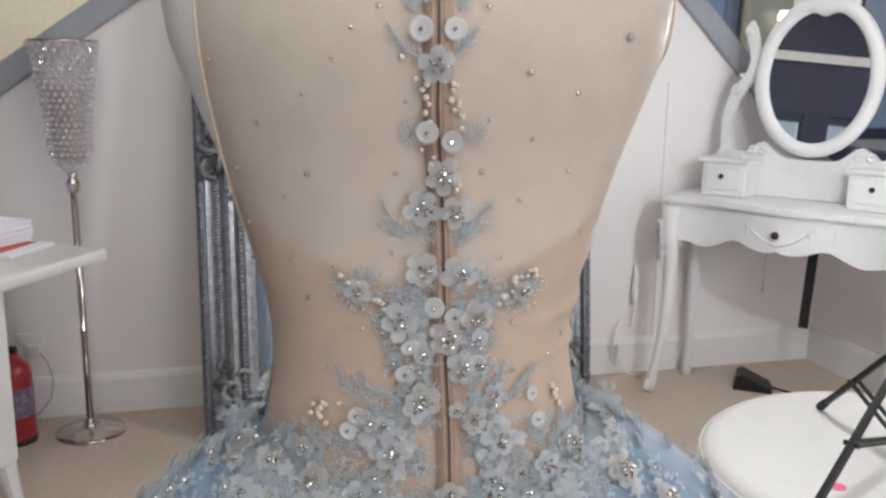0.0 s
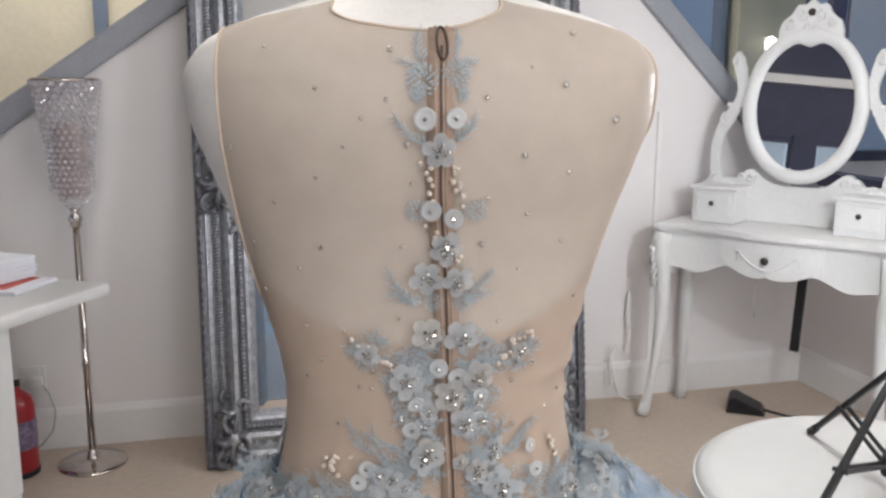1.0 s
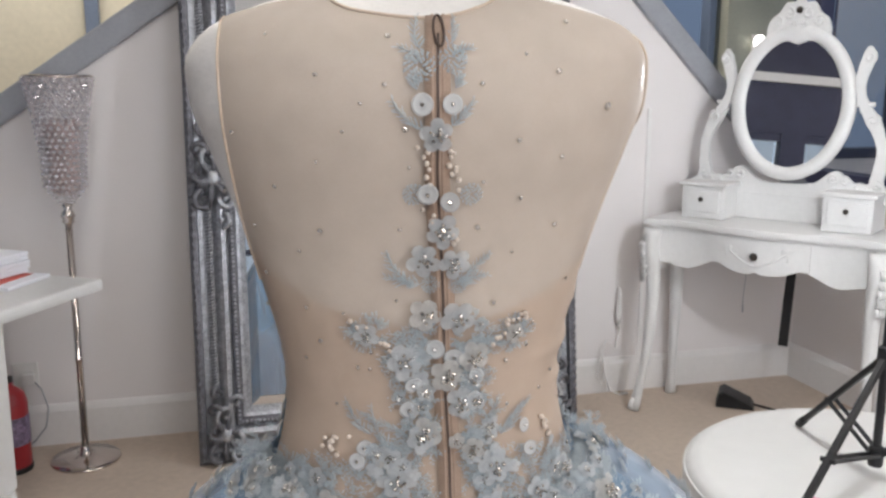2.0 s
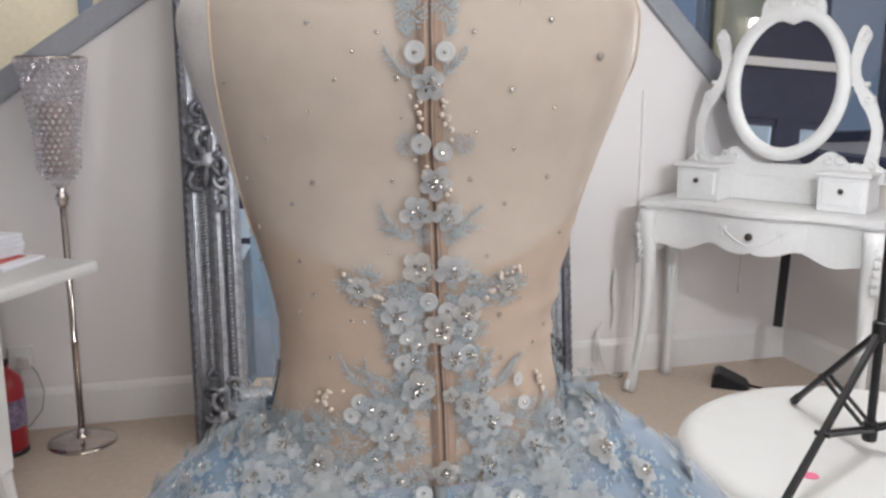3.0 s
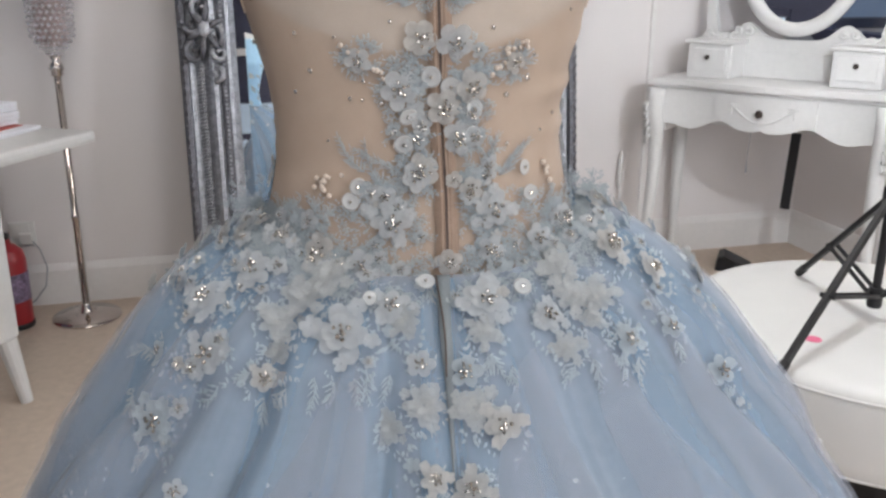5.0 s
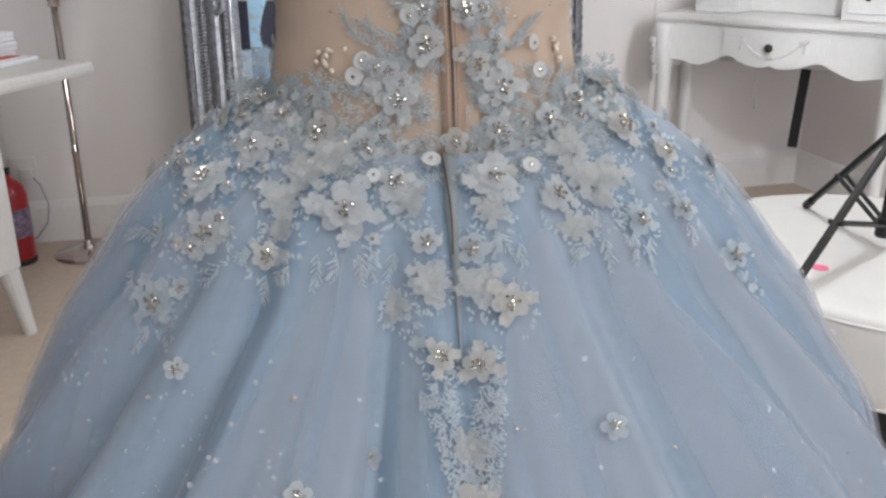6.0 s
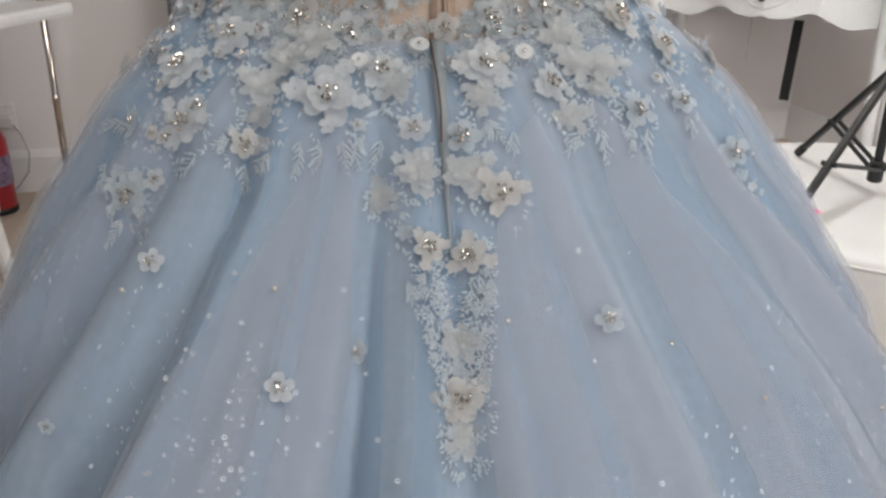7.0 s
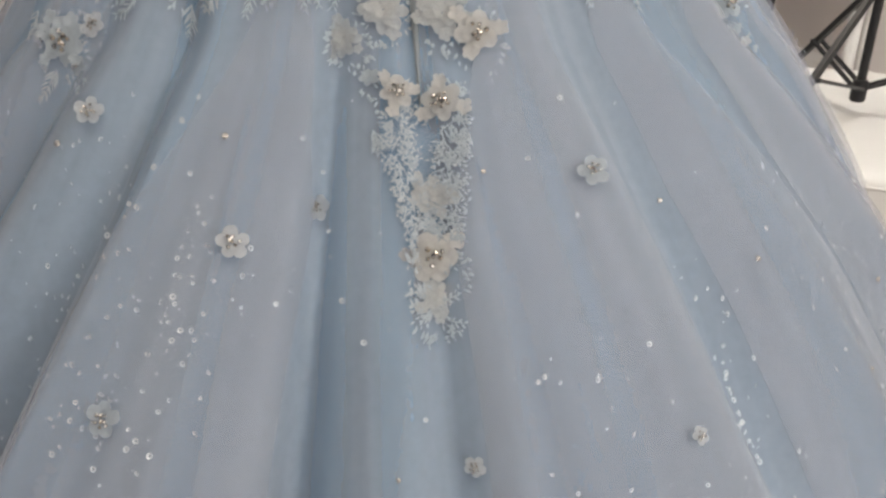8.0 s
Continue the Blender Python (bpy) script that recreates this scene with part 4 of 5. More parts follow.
# ---- where the appliques are sewn on: x and height on the gown, then size in mm ----
FL_SPINE = [(0.0, 1.261, 15), (0.006, 1.182, 16), (-0.009, 1.157, 16), (0.016, 1.153, 15), (-0.008, 1.108, 17), (0.021, 1.104, 17), (-0.055, 1.091, 12), (0.07, 1.086, 11), (-0.025, 1.068, 18), (0.034, 1.068, 17), (0.011, 1.052, 18), (0.024, 1.025, 16), (-0.007, 0.998, 18)]
FL_WAIST = [(-0.032, 0.955, 17), (0.053, 0.963, 17), (0.119, 0.944, 14), (-0.092, 0.93, 15), (-0.059, 0.919, 13), (-0.057, 0.906, 9), (-0.124, 0.935, 10), (-0.079, 0.916, 8), (-0.101, 0.918, 8), (0.05, 0.927, 13), (0.014, 0.918, 13), (0.094, 0.931, 13), (-0.099, 0.954, 10), (-0.038, 0.977, 10), (-0.122, 0.954, 8), (-0.143, 0.942, 8), (0.034, 0.982, 12), (-0.012, 0.995, 14), (0.019, 0.99, 9)]
# large flowers with gem centres, crumpled lace blossoms, and single small flowers, over the skirt
FL_LARGE = [(-0.15, 0.906, 18), (-0.192, 0.883, 19), (-0.187, 0.849, 19), (-0.235, 0.796, 18), (-0.143, 0.838, 14), (-0.078, 0.869, 25), (-0.037, 0.884, 16), (0.041, 0.886, 22), (0.092, 0.872, 15), (0.159, 0.853, 14), (0.16, 0.915, 17), (0.201, 0.891, 15)]
FL_TAIL = [(0.045, 0.806, 17), (-0.013, 0.772, 13), (0.02, 0.766, 15), (0.005, 0.675, 19)]
FL_LACY = [(-0.127, 0.857, 13), (-0.13, 0.875, 16), (-0.106, 0.891, 18), (-0.087, 0.906, 18), (-0.026, 0.875, 12), (-0.016, 0.822, 16), (-0.040, 0.804, 13), (0.023, 0.819, 16), (0.036, 0.867, 13), (0.117, 0.885, 17), (0.139, 0.882, 16), (0.132, 0.868, 11), (0.106, 0.853, 12), (0.107, 0.907, 15), (0.0, 0.654, 12), (-0.003, 0.713, 11), (0.013, 0.711, 11)]
FL_SMALL = [(-0.165, 0.91, 8), (-0.129, 0.912, 9), (-0.143, 0.894, 6), (-0.161, 0.894, 6), (-0.207, 0.871, 7), (-0.173, 0.88, 8), (-0.206, 0.89, 8), (-0.23, 0.846, 9), (-0.215, 0.84, 7), (-0.202, 0.838, 10), (-0.176, 0.86, 9), (-0.214, 0.808, 10), (-0.244, 0.81, 7), (-0.226, 0.781, 7), (-0.059, 0.853, 5), (-0.045, 0.87, 6), (-0.016, 0.85, 13), (0.019, 0.844, 13), (-0.027, 0.781, 7), (0.017, 0.888, 9), (0.056, 0.906, 10), (0.057, 0.891, 7), (0.146, 0.923, 6), (0.173, 0.904, 7), (0.199, 0.877, 8)]
FL_EDGE = [(0.204, 0.855, 11), (0.242, 0.888, 7), (0.253, 0.811, 14), (0.27, 0.784, 5), (0.255, 0.853, 6), (0.193, 0.91, 8), (0.241, 0.867, 6), (0.185, 0.871, 6), (-0.158, 0.927, 9), (-0.179, 0.92, 8), (-0.2, 0.905, 9), (-0.215, 0.896, 8), (-0.226, 0.887, 7), (-0.173, 0.931, 7)]
FL_LOOSE = [(-0.215, 0.758, 11), (-0.124, 0.691, 12), (0.115, 0.722, 12), (-0.3, 0.643, 7), (-0.204, 0.598, 13), (-0.06, 0.701, 10), (0.165, 0.574, 7), (0.025, 0.564, 8)]
DISCS = [(-0.011, 1.283, 9), (0.012, 1.283, 8), (-0.006, 1.214, 9), (0.012, 1.207, 9), (0.001, 1.077, 9), (0.017, 1.069, 9), (0.036, 1.05, 8), (-0.018, 1.045, 8), (-0.021, 1.022, 9), (0.035, 1.028, 8), (-0.059, 0.985, 8), (-0.066, 0.972, 8), (0.081, 0.995, 7), (0.087, 0.972, 8), (-0.055, 0.889, 7), (-0.008, 0.898, 8), (0.072, 0.891, 8)]
ROSES = [(-0.012, 1.312, 11), (0.013, 1.317, 10), (-0.017, 1.212, 8), (0.029, 1.211, 8), (-0.003, 1.134, 7), (0.02, 1.133, 7)]
GEMS = [(-0.091, 1.306), (0.145, 1.279), (0.105, 1.239), (-0.072, 1.263), (-0.093, 1.239), (-0.092, 1.181), (-0.127, 1.218), (-0.11, 1.162), (0.067, 1.159), (0.105, 1.18), (-0.129, 1.337), (0.111, 1.346), (0.036, 1.298), (0.039, 1.221), (-0.021, 1.234), (0.036, 1.182), (-0.028, 1.182), (-0.14, 1.138), (-0.106, 1.111), (-0.031, 1.12), (0.067, 1.254), (0.072, 1.206), (-0.039, 1.298), (-0.035, 1.334)]
GEMS2 = [(-0.159, 1.262), (0.084, 1.071), (0.112, 1.038), (0.065, 1.059), (-0.054, 1.058), (-0.064, 1.059), (-0.108, 1.063), (-0.095, 1.081), (0.089, 1.091), (-0.053, 1.073), (-0.039, 1.055), (-0.083, 1.023), (0.067, 1.017), (0.099, 1.025), (0.047, 1.097), (-0.075, 1.108), (0.072, 1.32), (-0.058, 1.284), (0.052, 1.114), (0.123, 1.126), (-0.147, 1.182), (-0.024, 1.264), (0.099, 1.307)]
GEMS3 = [(0.169, 0.696), (0.236, 0.654), (0.04, 0.725), (-0.124, 0.749), (0.376, 0.604), (0.327, 0.566), (-0.237, 0.737), (-0.029, 0.563)]
SPRIGS = [(-0.011, 1.264, -0.033, 1.285), (0.012, 1.266, 0.028, 1.284), (-0.017, 1.133, -0.038, 1.161), (0.023, 1.132, 0.046, 1.158), (-0.012, 1.134, -0.038, 1.141), (0.019, 1.133, 0.044, 1.14), (-0.054, 0.997, -0.074, 1.026), (-0.035, 0.982, -0.053, 1.022), (-0.025, 0.997, -0.063, 1.017), (0.067, 0.994, 0.087, 1.017), (0.045, 0.997, 0.058, 1.025), (0.06, 0.99, 0.081, 1.014), (-0.011, 1.316, -0.027, 1.326), (0.013, 1.318, 0.028, 1.325), (-0.015, 1.294, -0.017, 1.304), (0.015, 1.295, 0.02, 1.304), (-0.012, 1.325, -0.012, 1.348), (0.011, 1.327, 0.017, 1.348), (-0.006, 1.08, -0.02, 1.096), (0.038, 1.077, 0.053, 1.091)]
SPRIGS2 = [(-0.1, 0.847, -0.105, 0.825), (-0.069, 0.847, -0.067, 0.828), (-0.085, 0.844, -0.092, 0.831), (-0.141, 0.827, -0.144, 0.809), (-0.151, 0.845, -0.162, 0.84), (-0.226, 0.845, -0.258, 0.836), (-0.239, 0.781, -0.252, 0.762), (0.124, 0.848, 0.127, 0.825), (0.165, 0.844, 0.164, 0.822), (0.15, 0.85, 0.149, 0.829), (0.036, 0.859, 0.049, 0.842), (0.055, 0.85, 0.056, 0.838), (-0.041, 0.845, -0.048, 0.828), (-0.059, 0.847, -0.058, 0.83), (0.04, 0.859, 0.033, 0.847), (-0.029, 0.755, -0.026, 0.744), (0.031, 0.757, 0.03, 0.742), (0.109, 0.845, 0.097, 0.834), (0.252, 0.802, 0.256, 0.793), (-0.177, 0.834, -0.191, 0.82), (-0.122, 0.839, -0.129, 0.826), (-0.253, 0.816, -0.258, 0.801), (0.202, 0.849, 0.205, 0.834)]
PEARLS = [(-0.011, 1.249, -0.003, 1.222), (0.01, 1.248, 0.015, 1.219), (-0.007, 1.198, 0.001, 1.191), (-0.049, 1.085, -0.034, 1.073), (0.053, 1.078, 0.065, 1.095), (-0.066, 1.1, -0.059, 1.095), (0.065, 1.095, 0.083, 1.102), (-0.096, 0.982, -0.076, 0.995), (-0.084, 0.974, -0.091, 0.99), (0.099, 0.996, 0.108, 0.977), (0.008, 1.179, 0.02, 1.171)]



# ---- the mannequin and its gown ----
GOWN = pose(-0.001, 0.75, 0, 0, -0.8, 6)


def figure():
    bm = bmesh.new()
    zs = [0.86 + (1.47 - 0.86) * i / 70 for i in range(71)]
    seg = 72
    rings = []
    for z in zs:
        rings.append([bm.verts.new((*body_point(-math.pi + 2 * math.pi * k / seg, z), z)) for k in range(seg)])
    for a, b in zip(rings, rings[1:]):
        for k in range(seg):
            bm.faces.new((a[k], a[(k + 1) % seg], b[(k + 1) % seg], b[k]))
    bm.faces.new(rings[-1])
    bm.faces.new(rings[0][::-1])
    # hidden pole and foot plate under the skirt
    turned([(0.018, 0.02), (0.018, 0.87)], 12, bm)
    turned([(0.17, 0.0), (0.17, 0.012), (0.02, 0.03)], 32, bm)
    ob = part("mannequin", bm, FIGURE, None, "", True)
    ob.matrix_basis = GOWN
    return tagged(ob, "off-white display mannequin torso wearing the gown", "mannequin")


figure()
gown = thing("ball_gown", "pale blue tulle ball gown with flower appliques on a mannequin", "dress", GOWN)


def angle_at(x, z, out=0.0):
    lo, hi = -1.57, 1.57
    for _ in range(24):
        mid = (lo + hi) / 2
        if body_point(mid, z, out)[0] < x:
            lo = mid
        else:
            hi = mid
    return lo


# sheer back: from the waist to the neckline and over the shoulder; the armhole edge lies inside the figure's shoulder
def arm_edge(z):
    """x of the armhole edge of the sheer panel: left and right."""
    a = smooth_curve(BODY_Z, BODY_A, z)
    left = smooth_curve([1.12, 1.17, 1.22, 1.27, 1.32, 1.36], [0.145, 0.155, 0.161, 0.165, 0.166, 0.166], z)
    return -min(a - 0.001, left), min(a - 0.002, 0.193)


def panel_top(x):
    """Height of the panel's upper edge at x: a dipping neckline, then the ridge of the shoulder."""
    if abs(x) < 0.108:
        return 1.349 + 0.0265 * (abs(x) / 0.108) ** 1.7
    lo, hi = 1.316, 1.40
    for _ in range(20):
        mid = (lo + hi) / 2
        if smooth_curve(BODY_Z, BODY_A, mid) > abs(x):
            lo = mid
        else:
            hi = mid
    return lo - 0.0005


def panel_point(k, n, v, out):
    top = panel_top(-0.166 + (0.193 + 0.166) * k / n)
    z = 1.125 + (top - 1.125) * v
    l, r = arm_edge(z)
    return (*body_point(angle_at(l + (r - l) * k / n, z), z, out), z)


def bodice_back(name, mat, label, out):
    bm = bmesh.new()
    n = 72
    lines = [[bm.verts.new(panel_point(k, n, i / 60, out)) for k in range(n + 1)] for i in range(61)]
    for a, b in zip(lines, lines[1:]):
        for k in range(n):
            bm.faces.new((a[k], a[k + 1], b[k + 1], b[k]))
    return part(name, bm, mat, gown, label, True)


bodice_back("sheer_back", TULLE, "sheer nude tulle back", 0.0022)
bm = bmesh.new()
lines = []
for i in range(60):
    line = []
    for k in range(96):
        phi = -math.pi + 2 * math.pi * k / 96
        z = seam(phi) - 0.008 + (1.126 - seam(phi) + 0.008) * i / 59
        line.append(bm.verts.new((*body_point(phi, z, 0.0022 + wrinkle(phi, z)), z)))
    lines.append(line)
for a, b in zip(lines, lines[1:]):
    for k in range(96):
        bm.faces.new((a[k], a[(k + 1) % 96], b[(k + 1) % 96], b[k]))
part("sheer_waist", bm, TULLE, gown, "nude tulle", True)
# front of the bodice, seen in the mirror, in the brightened blue
bm = bmesh.new()
lines = []
for i in range(30):
    z = 0.95 + 0.385 * i / 29
    lines.append([bm.verts.new((*body_point(math.pi / 2 + 0.2 + (math.pi - 0.4) * k / 40, z, 0.005), z)) for k in range(41)])
for a, b in zip(lines, lines[1:]):
    for k in range(40):
        bm.faces.new((a[k], a[k + 1], b[k + 1], b[k]))
part("front_bodice", bm, FRONT, gown, "pale blue front bodice, its colour brightened for the mirror", True)
# peach lining under the tulle, its upper edge hanging in a curve
bm = bmesh.new()
lines = []
for i in range(60):
    t = i / 59
    row = []
    for k in range(81):
        phi = -1.65 + 3.3 * k / 80
        top = 1.092 + 0.058 * min(1, abs(phi) / 1.25) ** 1.5
        z = seam(phi) - 0.008 + (top - seam(phi) + 0.008) * t
        row.append(bm.verts.new((*body_point(phi, z, 0.0012 + 0.9 * wrinkle(phi, z)), z)))
    lines.append(row)
for a, b in zip(lines, lines[1:]):
    for k in range(80):
        bm.faces.new((a[k], a[k + 1], b[k + 1], b[k]))
part("lining", bm, LINING, gown, "peach lining with a curved upper edge", True)
hem = bmesh.new()
tube([(*body_point(-1.5 + 3.0 * k / 60, 1.092 + 0.058 * min(1, abs(-1.5 + 3.0 * k / 60) / 1.25) ** 1.5, 0.0018), 1.092 + 0.058 * min(1, abs(-1.5 + 3.0 * k / 60) / 1.25) ** 1.5) for k in range(61)], 0.0003, 5, hem)
part("lining_edge", hem, LINING, gown, smooth=True)
# rolled edges at the armholes and the neckline
for k in (0, 72):
    part("armhole_edge", tube([panel_point(k, 72, i / 40, 0.0028) for i in range(41)], 0.0011, 6), NUDE_EDGE, gown, "narrow rolled nude edge", True)
part("neck_edge", tube([panel_point(12 + 0.46 * i, 72, 1.0, 0.0028) for i in range(94)], 0.0013, 6), NUDE_EDGE, gown, "narrow rolled nude edge", True)


# skirt: an inner opaque sheet and a fine veil over it
def skirt_sheet(name, mat, out, label, z_top):
    bm = bmesh.new()
    seg = 480
    rings = []
    for i in range(91):
        ring = []
        for k in range(seg):
            phi = -math.pi + 2 * math.pi * k / seg
            z = 0.012 + (seam(phi) + z_top - 0.012) * i / 90
            x, y = skirt_point(phi, z)
            s = 1 + out / max(0.1, math.hypot(x, y))
            if out and z < 0.84:
                e = math.degrees(phi) / (1 + 1.9 * max(0.0, 0.80 - max(z, 0.35)))
                crest = (1 - abs(math.sin(e * 0.21 + 0.9))) ** 7 + 0.7 * (1 - abs(math.sin(e * 0.33 + 2.2))) ** 8
                s += 0.004 * crest * min(1.0, (0.84 - z) / 0.12) * max(0.0, 1 - max(0.0, abs(e) - 28) / 18) * min(1.0, abs(e - 1) / 9)
            ring.append(bm.verts.new((x * s, y * s, z)))
        rings.append(ring)
    for a, b in zip(rings, rings[1:]):
        for k in range(seg):
            bm.faces.new((a[k], a[(k + 1) % seg], b[(k + 1) % seg], b[k]))
    return part(name, bm, mat, gown, label, True)


skirt_sheet("skirt", BLUE, 0.0, "full pale blue tulle skirt in deep folds", -0.001)
skirt_sheet("overskirt", VEIL, 0.006, "sheer pale blue tulle overlay", 0.003)


# gathered widths of tulle that lie over the overskirt: from and to, as angles of the fold lines, the height where they leave the gathers, and where between the two they do
for e0, e1, top, lead in ((-26.0, -10.2, 0.86, 0.75), (-62, -40, 0.88, 0.6), (-100, -58, 0.90, 0.6), (62, 100, 0.90, 0.4), (2.2, 17.4, 0.86, 0.8), (21.8, 34, 0.87, 0.2), (35, 43.6, 0.89, 0.9), (50, 66, 0.88, 0.3)):
    bm = bmesh.new()
    lines = []
    for i in range(61):
        line = []
        for k in range(25):
            u = k / 24
            z = 0.02 + (top - 0.02) * (1 - (i / 60) ** 1.3)
            e = e0 + (e1 - e0) * (lead + (u - lead) * min(1.0, (i / 60) ** 1.3 * (top - 0.02) / 0.16) ** 0.55) + 0.25 * math.sin(i * 0.21 + e0)
            phi = math.radians(e * (1 + 1.9 * max(0.0, 0.80 - max(z, 0.35))))
            x, y = skirt_point(phi, z)
            s = 1 + (0.0088 + 0.003 * math.sin(u * math.pi)) / math.hypot(x, y)
            line.append(bm.verts.new((x * s, y * s, z)))
        lines.append(line)
    for a, b in zip(lines, lines[1:]):
        for k in range(24):
            bm.faces.new((a[k], a[k + 1], b[k + 1], b[k]))
    part("tulle_width", bm, THIN_VEIL, gown, "sheer gathered width of pale tulle", True)


def surface(x, z, out=0.0):
    """Place and outward normal on the gown's back."""
    p = Vector(back_point(x, z))
    e = 0.004
    dx = Vector(back_point(x + e, z)) - Vector(back_point(x - e, z))
    dz = Vector(back_point(x, z + e)) - Vector(back_point(x, z - e))
    n = dx.cross(dz).normalized()
    if n.y > 0:
        n = -n
    return p + n * out, n


# zip: tapes, teeth and the open gap
def zip_x(z):
    return smooth_curve([0.90, 0.93, 0.97, 1.04, 1.12, 1.18, 1.24, 1.30, 1.35], [0.011, 0.014, 0.0135, 0.010, 0.008, 0.005, 0.001, 0.001, 0.005], z)


def ribbon(x_of, half, z0, z1, out, thick, n=60):
    bm = bmesh.new()
    lines = []
    for i in range(n + 1):
        z = z0 + (z1 - z0) * i / n
        x, h = x_of(z), half(z) if callable(half) else half
        a, na = surface(x - h, z, out)
        b, nb = surface(x + h, z, out)
        lines.append([bm.verts.new(v) for v in (a, b, b + nb * thick, a + na * thick)])
    for a, b in zip(lines, lines[1:]):
        for j in range(4):
            bm.faces.new((a[j], a[(j + 1) % 4], b[(j + 1) % 4], b[j]))
    bm.faces.new(lines[0])
    bm.faces.new(lines[-1][::-1])
    return bm


zipper = part("zip", ribbon(zip_x, 0.0100, 0.905, 1.349, 0.0015, 0.0008), NUDE_TAPE, gown, "nude zip tape with a dark closing line", True)
part("zip_line", ribbon(zip_x, 0.0011, 0.905, 1.335, 0.0024, 0.0006), ZIP_DARK, zipper)
for s in (-1, 1):
    part("zip_lip", tube([surface(zip_x(z) + s * 0.0042, z, 0.0018)[0] for z in [0.905 + 0.445 * i / 60 for i in range(61)]], 0.0013, 6), NUDE_TAPE, zipper, smooth=True)
part("hook_loop", tube([surface(zip_x(1.34) + 0.004 * math.sin(a), 1.336 + 0.012 * math.cos(a), 0.004)[0] for a in [i * math.pi / 10 for i in range(21)]], 0.0011, 6), ZIP_DARK, zipper, "small hook and loop", True)
# the strip's lower tip runs on below the tape as the dark gap
part("zip_flap", ribbon(lambda z: 0.005 + 0.003 * max(0, z - 0.87) / 0.03, lambda z: 0.0012 + 0.0048 * min(1, max(0, (z - 0.755) / 0.10)), 0.755, 0.903, 0.0085, 0.0010), GREY_SILK, gown, "grey tape in the skirt opening, darkened for the gap's shade", True)
part("flap_line", tube([surface(0.003 + 0.002 * math.sin(z * 60), z, 0.0102)[0] for z in [0.84 + 0.063 * i / 20 for i in range(21)]], 0.0008, 6), ZIP_DARK, gown, "thin dark line along the opening", True)


# ---- flower appliques ----
rng = random.Random(7)


def petal(bm, length, width, angle, lift, cup, z0, twist=0.0):
    """A round petal, cupped, with a slightly wavy rim."""
    ca, sa = math.cos(angle), math.sin(angle)

    def place(r, v):
        u = r / length
        z = z0 + lift * u ** 1.3 * length + cup * v * v * u / width + twist * v * u + 0.03 * length * math.sin(v / width * 4 + angle * 3) * u * u
        return bm.verts.new((r * ca - v * sa, r * sa + v * ca, z))
    mid = place(0.55 * length, 0.0)
    inner = [place(length * (0.55 + 0.27 * math.cos(a)), 0.6 * width * math.sin(a)) for a in [k * math.pi / 6 for k in range(12)]]
    outer = [place(length * (0.54 + 0.46 * math.cos(a) * (1 - 0.05 * math.cos(a))), width * math.sin(a) * (1 + 0.12 * math.cos(a))) for a in [k * math.pi / 6 for k in range(12)]]
    for k in range(12):
        j = (k + 1) % 12
        bm.faces.new((mid, inner[k], inner[j]))
        bm.faces.new((inner[k], outer[k], outer[j], inner[j]))


def floret(bm, cx, cy, size, count, lift, z0):
    """One ring of petals round (cx, cy)."""
    first = len(bm.verts)
    off = rng.uniform(0, 6)
    for k in range(count):
        a = off + 2 * math.pi * k / count + rng.uniform(-0.15, 0.15)
        petal(bm, size * rng.uniform(0.85, 1.06), size * (0.37 if count < 6 else 1.9 / count) * rng.uniform(0.95, 1.08), a, lift + 0.05 * (k % 2) + rng.uniform(-0.03, 0.04), 0.20 * rng.uniform(0.5, 1.3), z0 + 0.025 * (k % 2), rng.uniform(-0.15, 0.15))
    bm.verts.ensure_lookup_table()
    for v in bm.verts[first:]:
        v.co.x += cx
        v.co.y += cy


def flower_mesh(name, layers, mat, florets=0):
    bm = bmesh.new()
    for count, length, lift, z0 in layers:
        floret(bm, 0, 0, length, count, lift, z0)
    start = rng.uniform(0, 6)
    for k in range(florets):
        a = start + k * 2 * math.pi / max(1, florets) + rng.uniform(-0.4, 0.4)
        d = rng.uniform(0.85, 1.05)
        floret(bm, d * math.cos(a), d * math.sin(a), rng.uniform(0.28, 0.40), 5, 0.12, 0.10)
    return mesh_from(bm, name, mat, True)


def cluster_mesh(n, spread, size):
    bm = bmesh.new()
    for k in range(n):
        a, r = k * 2.4 + rng.uniform(-0.3, 0.3), spread * math.sqrt(k / n)
        bmesh.ops.create_icosphere(bm, subdivisions=1, radius=size * rng.uniform(0.7, 1.15),
                                   matrix=Matrix.Translation((r * math.cos(a), r * math.sin(a), size * rng.uniform(0.7, 1.5))) @ Euler((rng.random() * 3, rng.random() * 3, 0)).to_matrix().to_4x4())
    return mesh_from(bm, "crystals", CRYSTAL)


# all flowers are built with a radius of 1 m and scaled to their size
LAYERED = [flower_mesh("flower", [(5, 1.0, 0.05, 0.02), (5, 0.60, 0.16, 0.10)], m) for m in (PETAL, PETAL_BLUE, PETAL_WARM, PETAL, PETAL_BLUE)]
FULL = [flower_mesh("flower", [(6, 1.0, 0.0, 0.02), (5, 0.68, 0.16, 0.11), (4, 0.36, 0.3, 0.18)], m, n) for m, n in ((PETAL, 3), (PETAL_WARM, 3), (PETAL, 4), (PETAL_WARM, 2), (PETAL, 3), (PETAL_BLUE, 4))]
# crumpled blossoms of gathered lace, with no stones
BLOSSOM = [flower_mesh("lace_blossom", [(8, 1.0, 0.05, 0.02), (7, 0.74, 0.2, 0.07), (5, 0.45, 0.4, 0.12)], PETAL_LACE, n) for n in (4, 5, 3)]
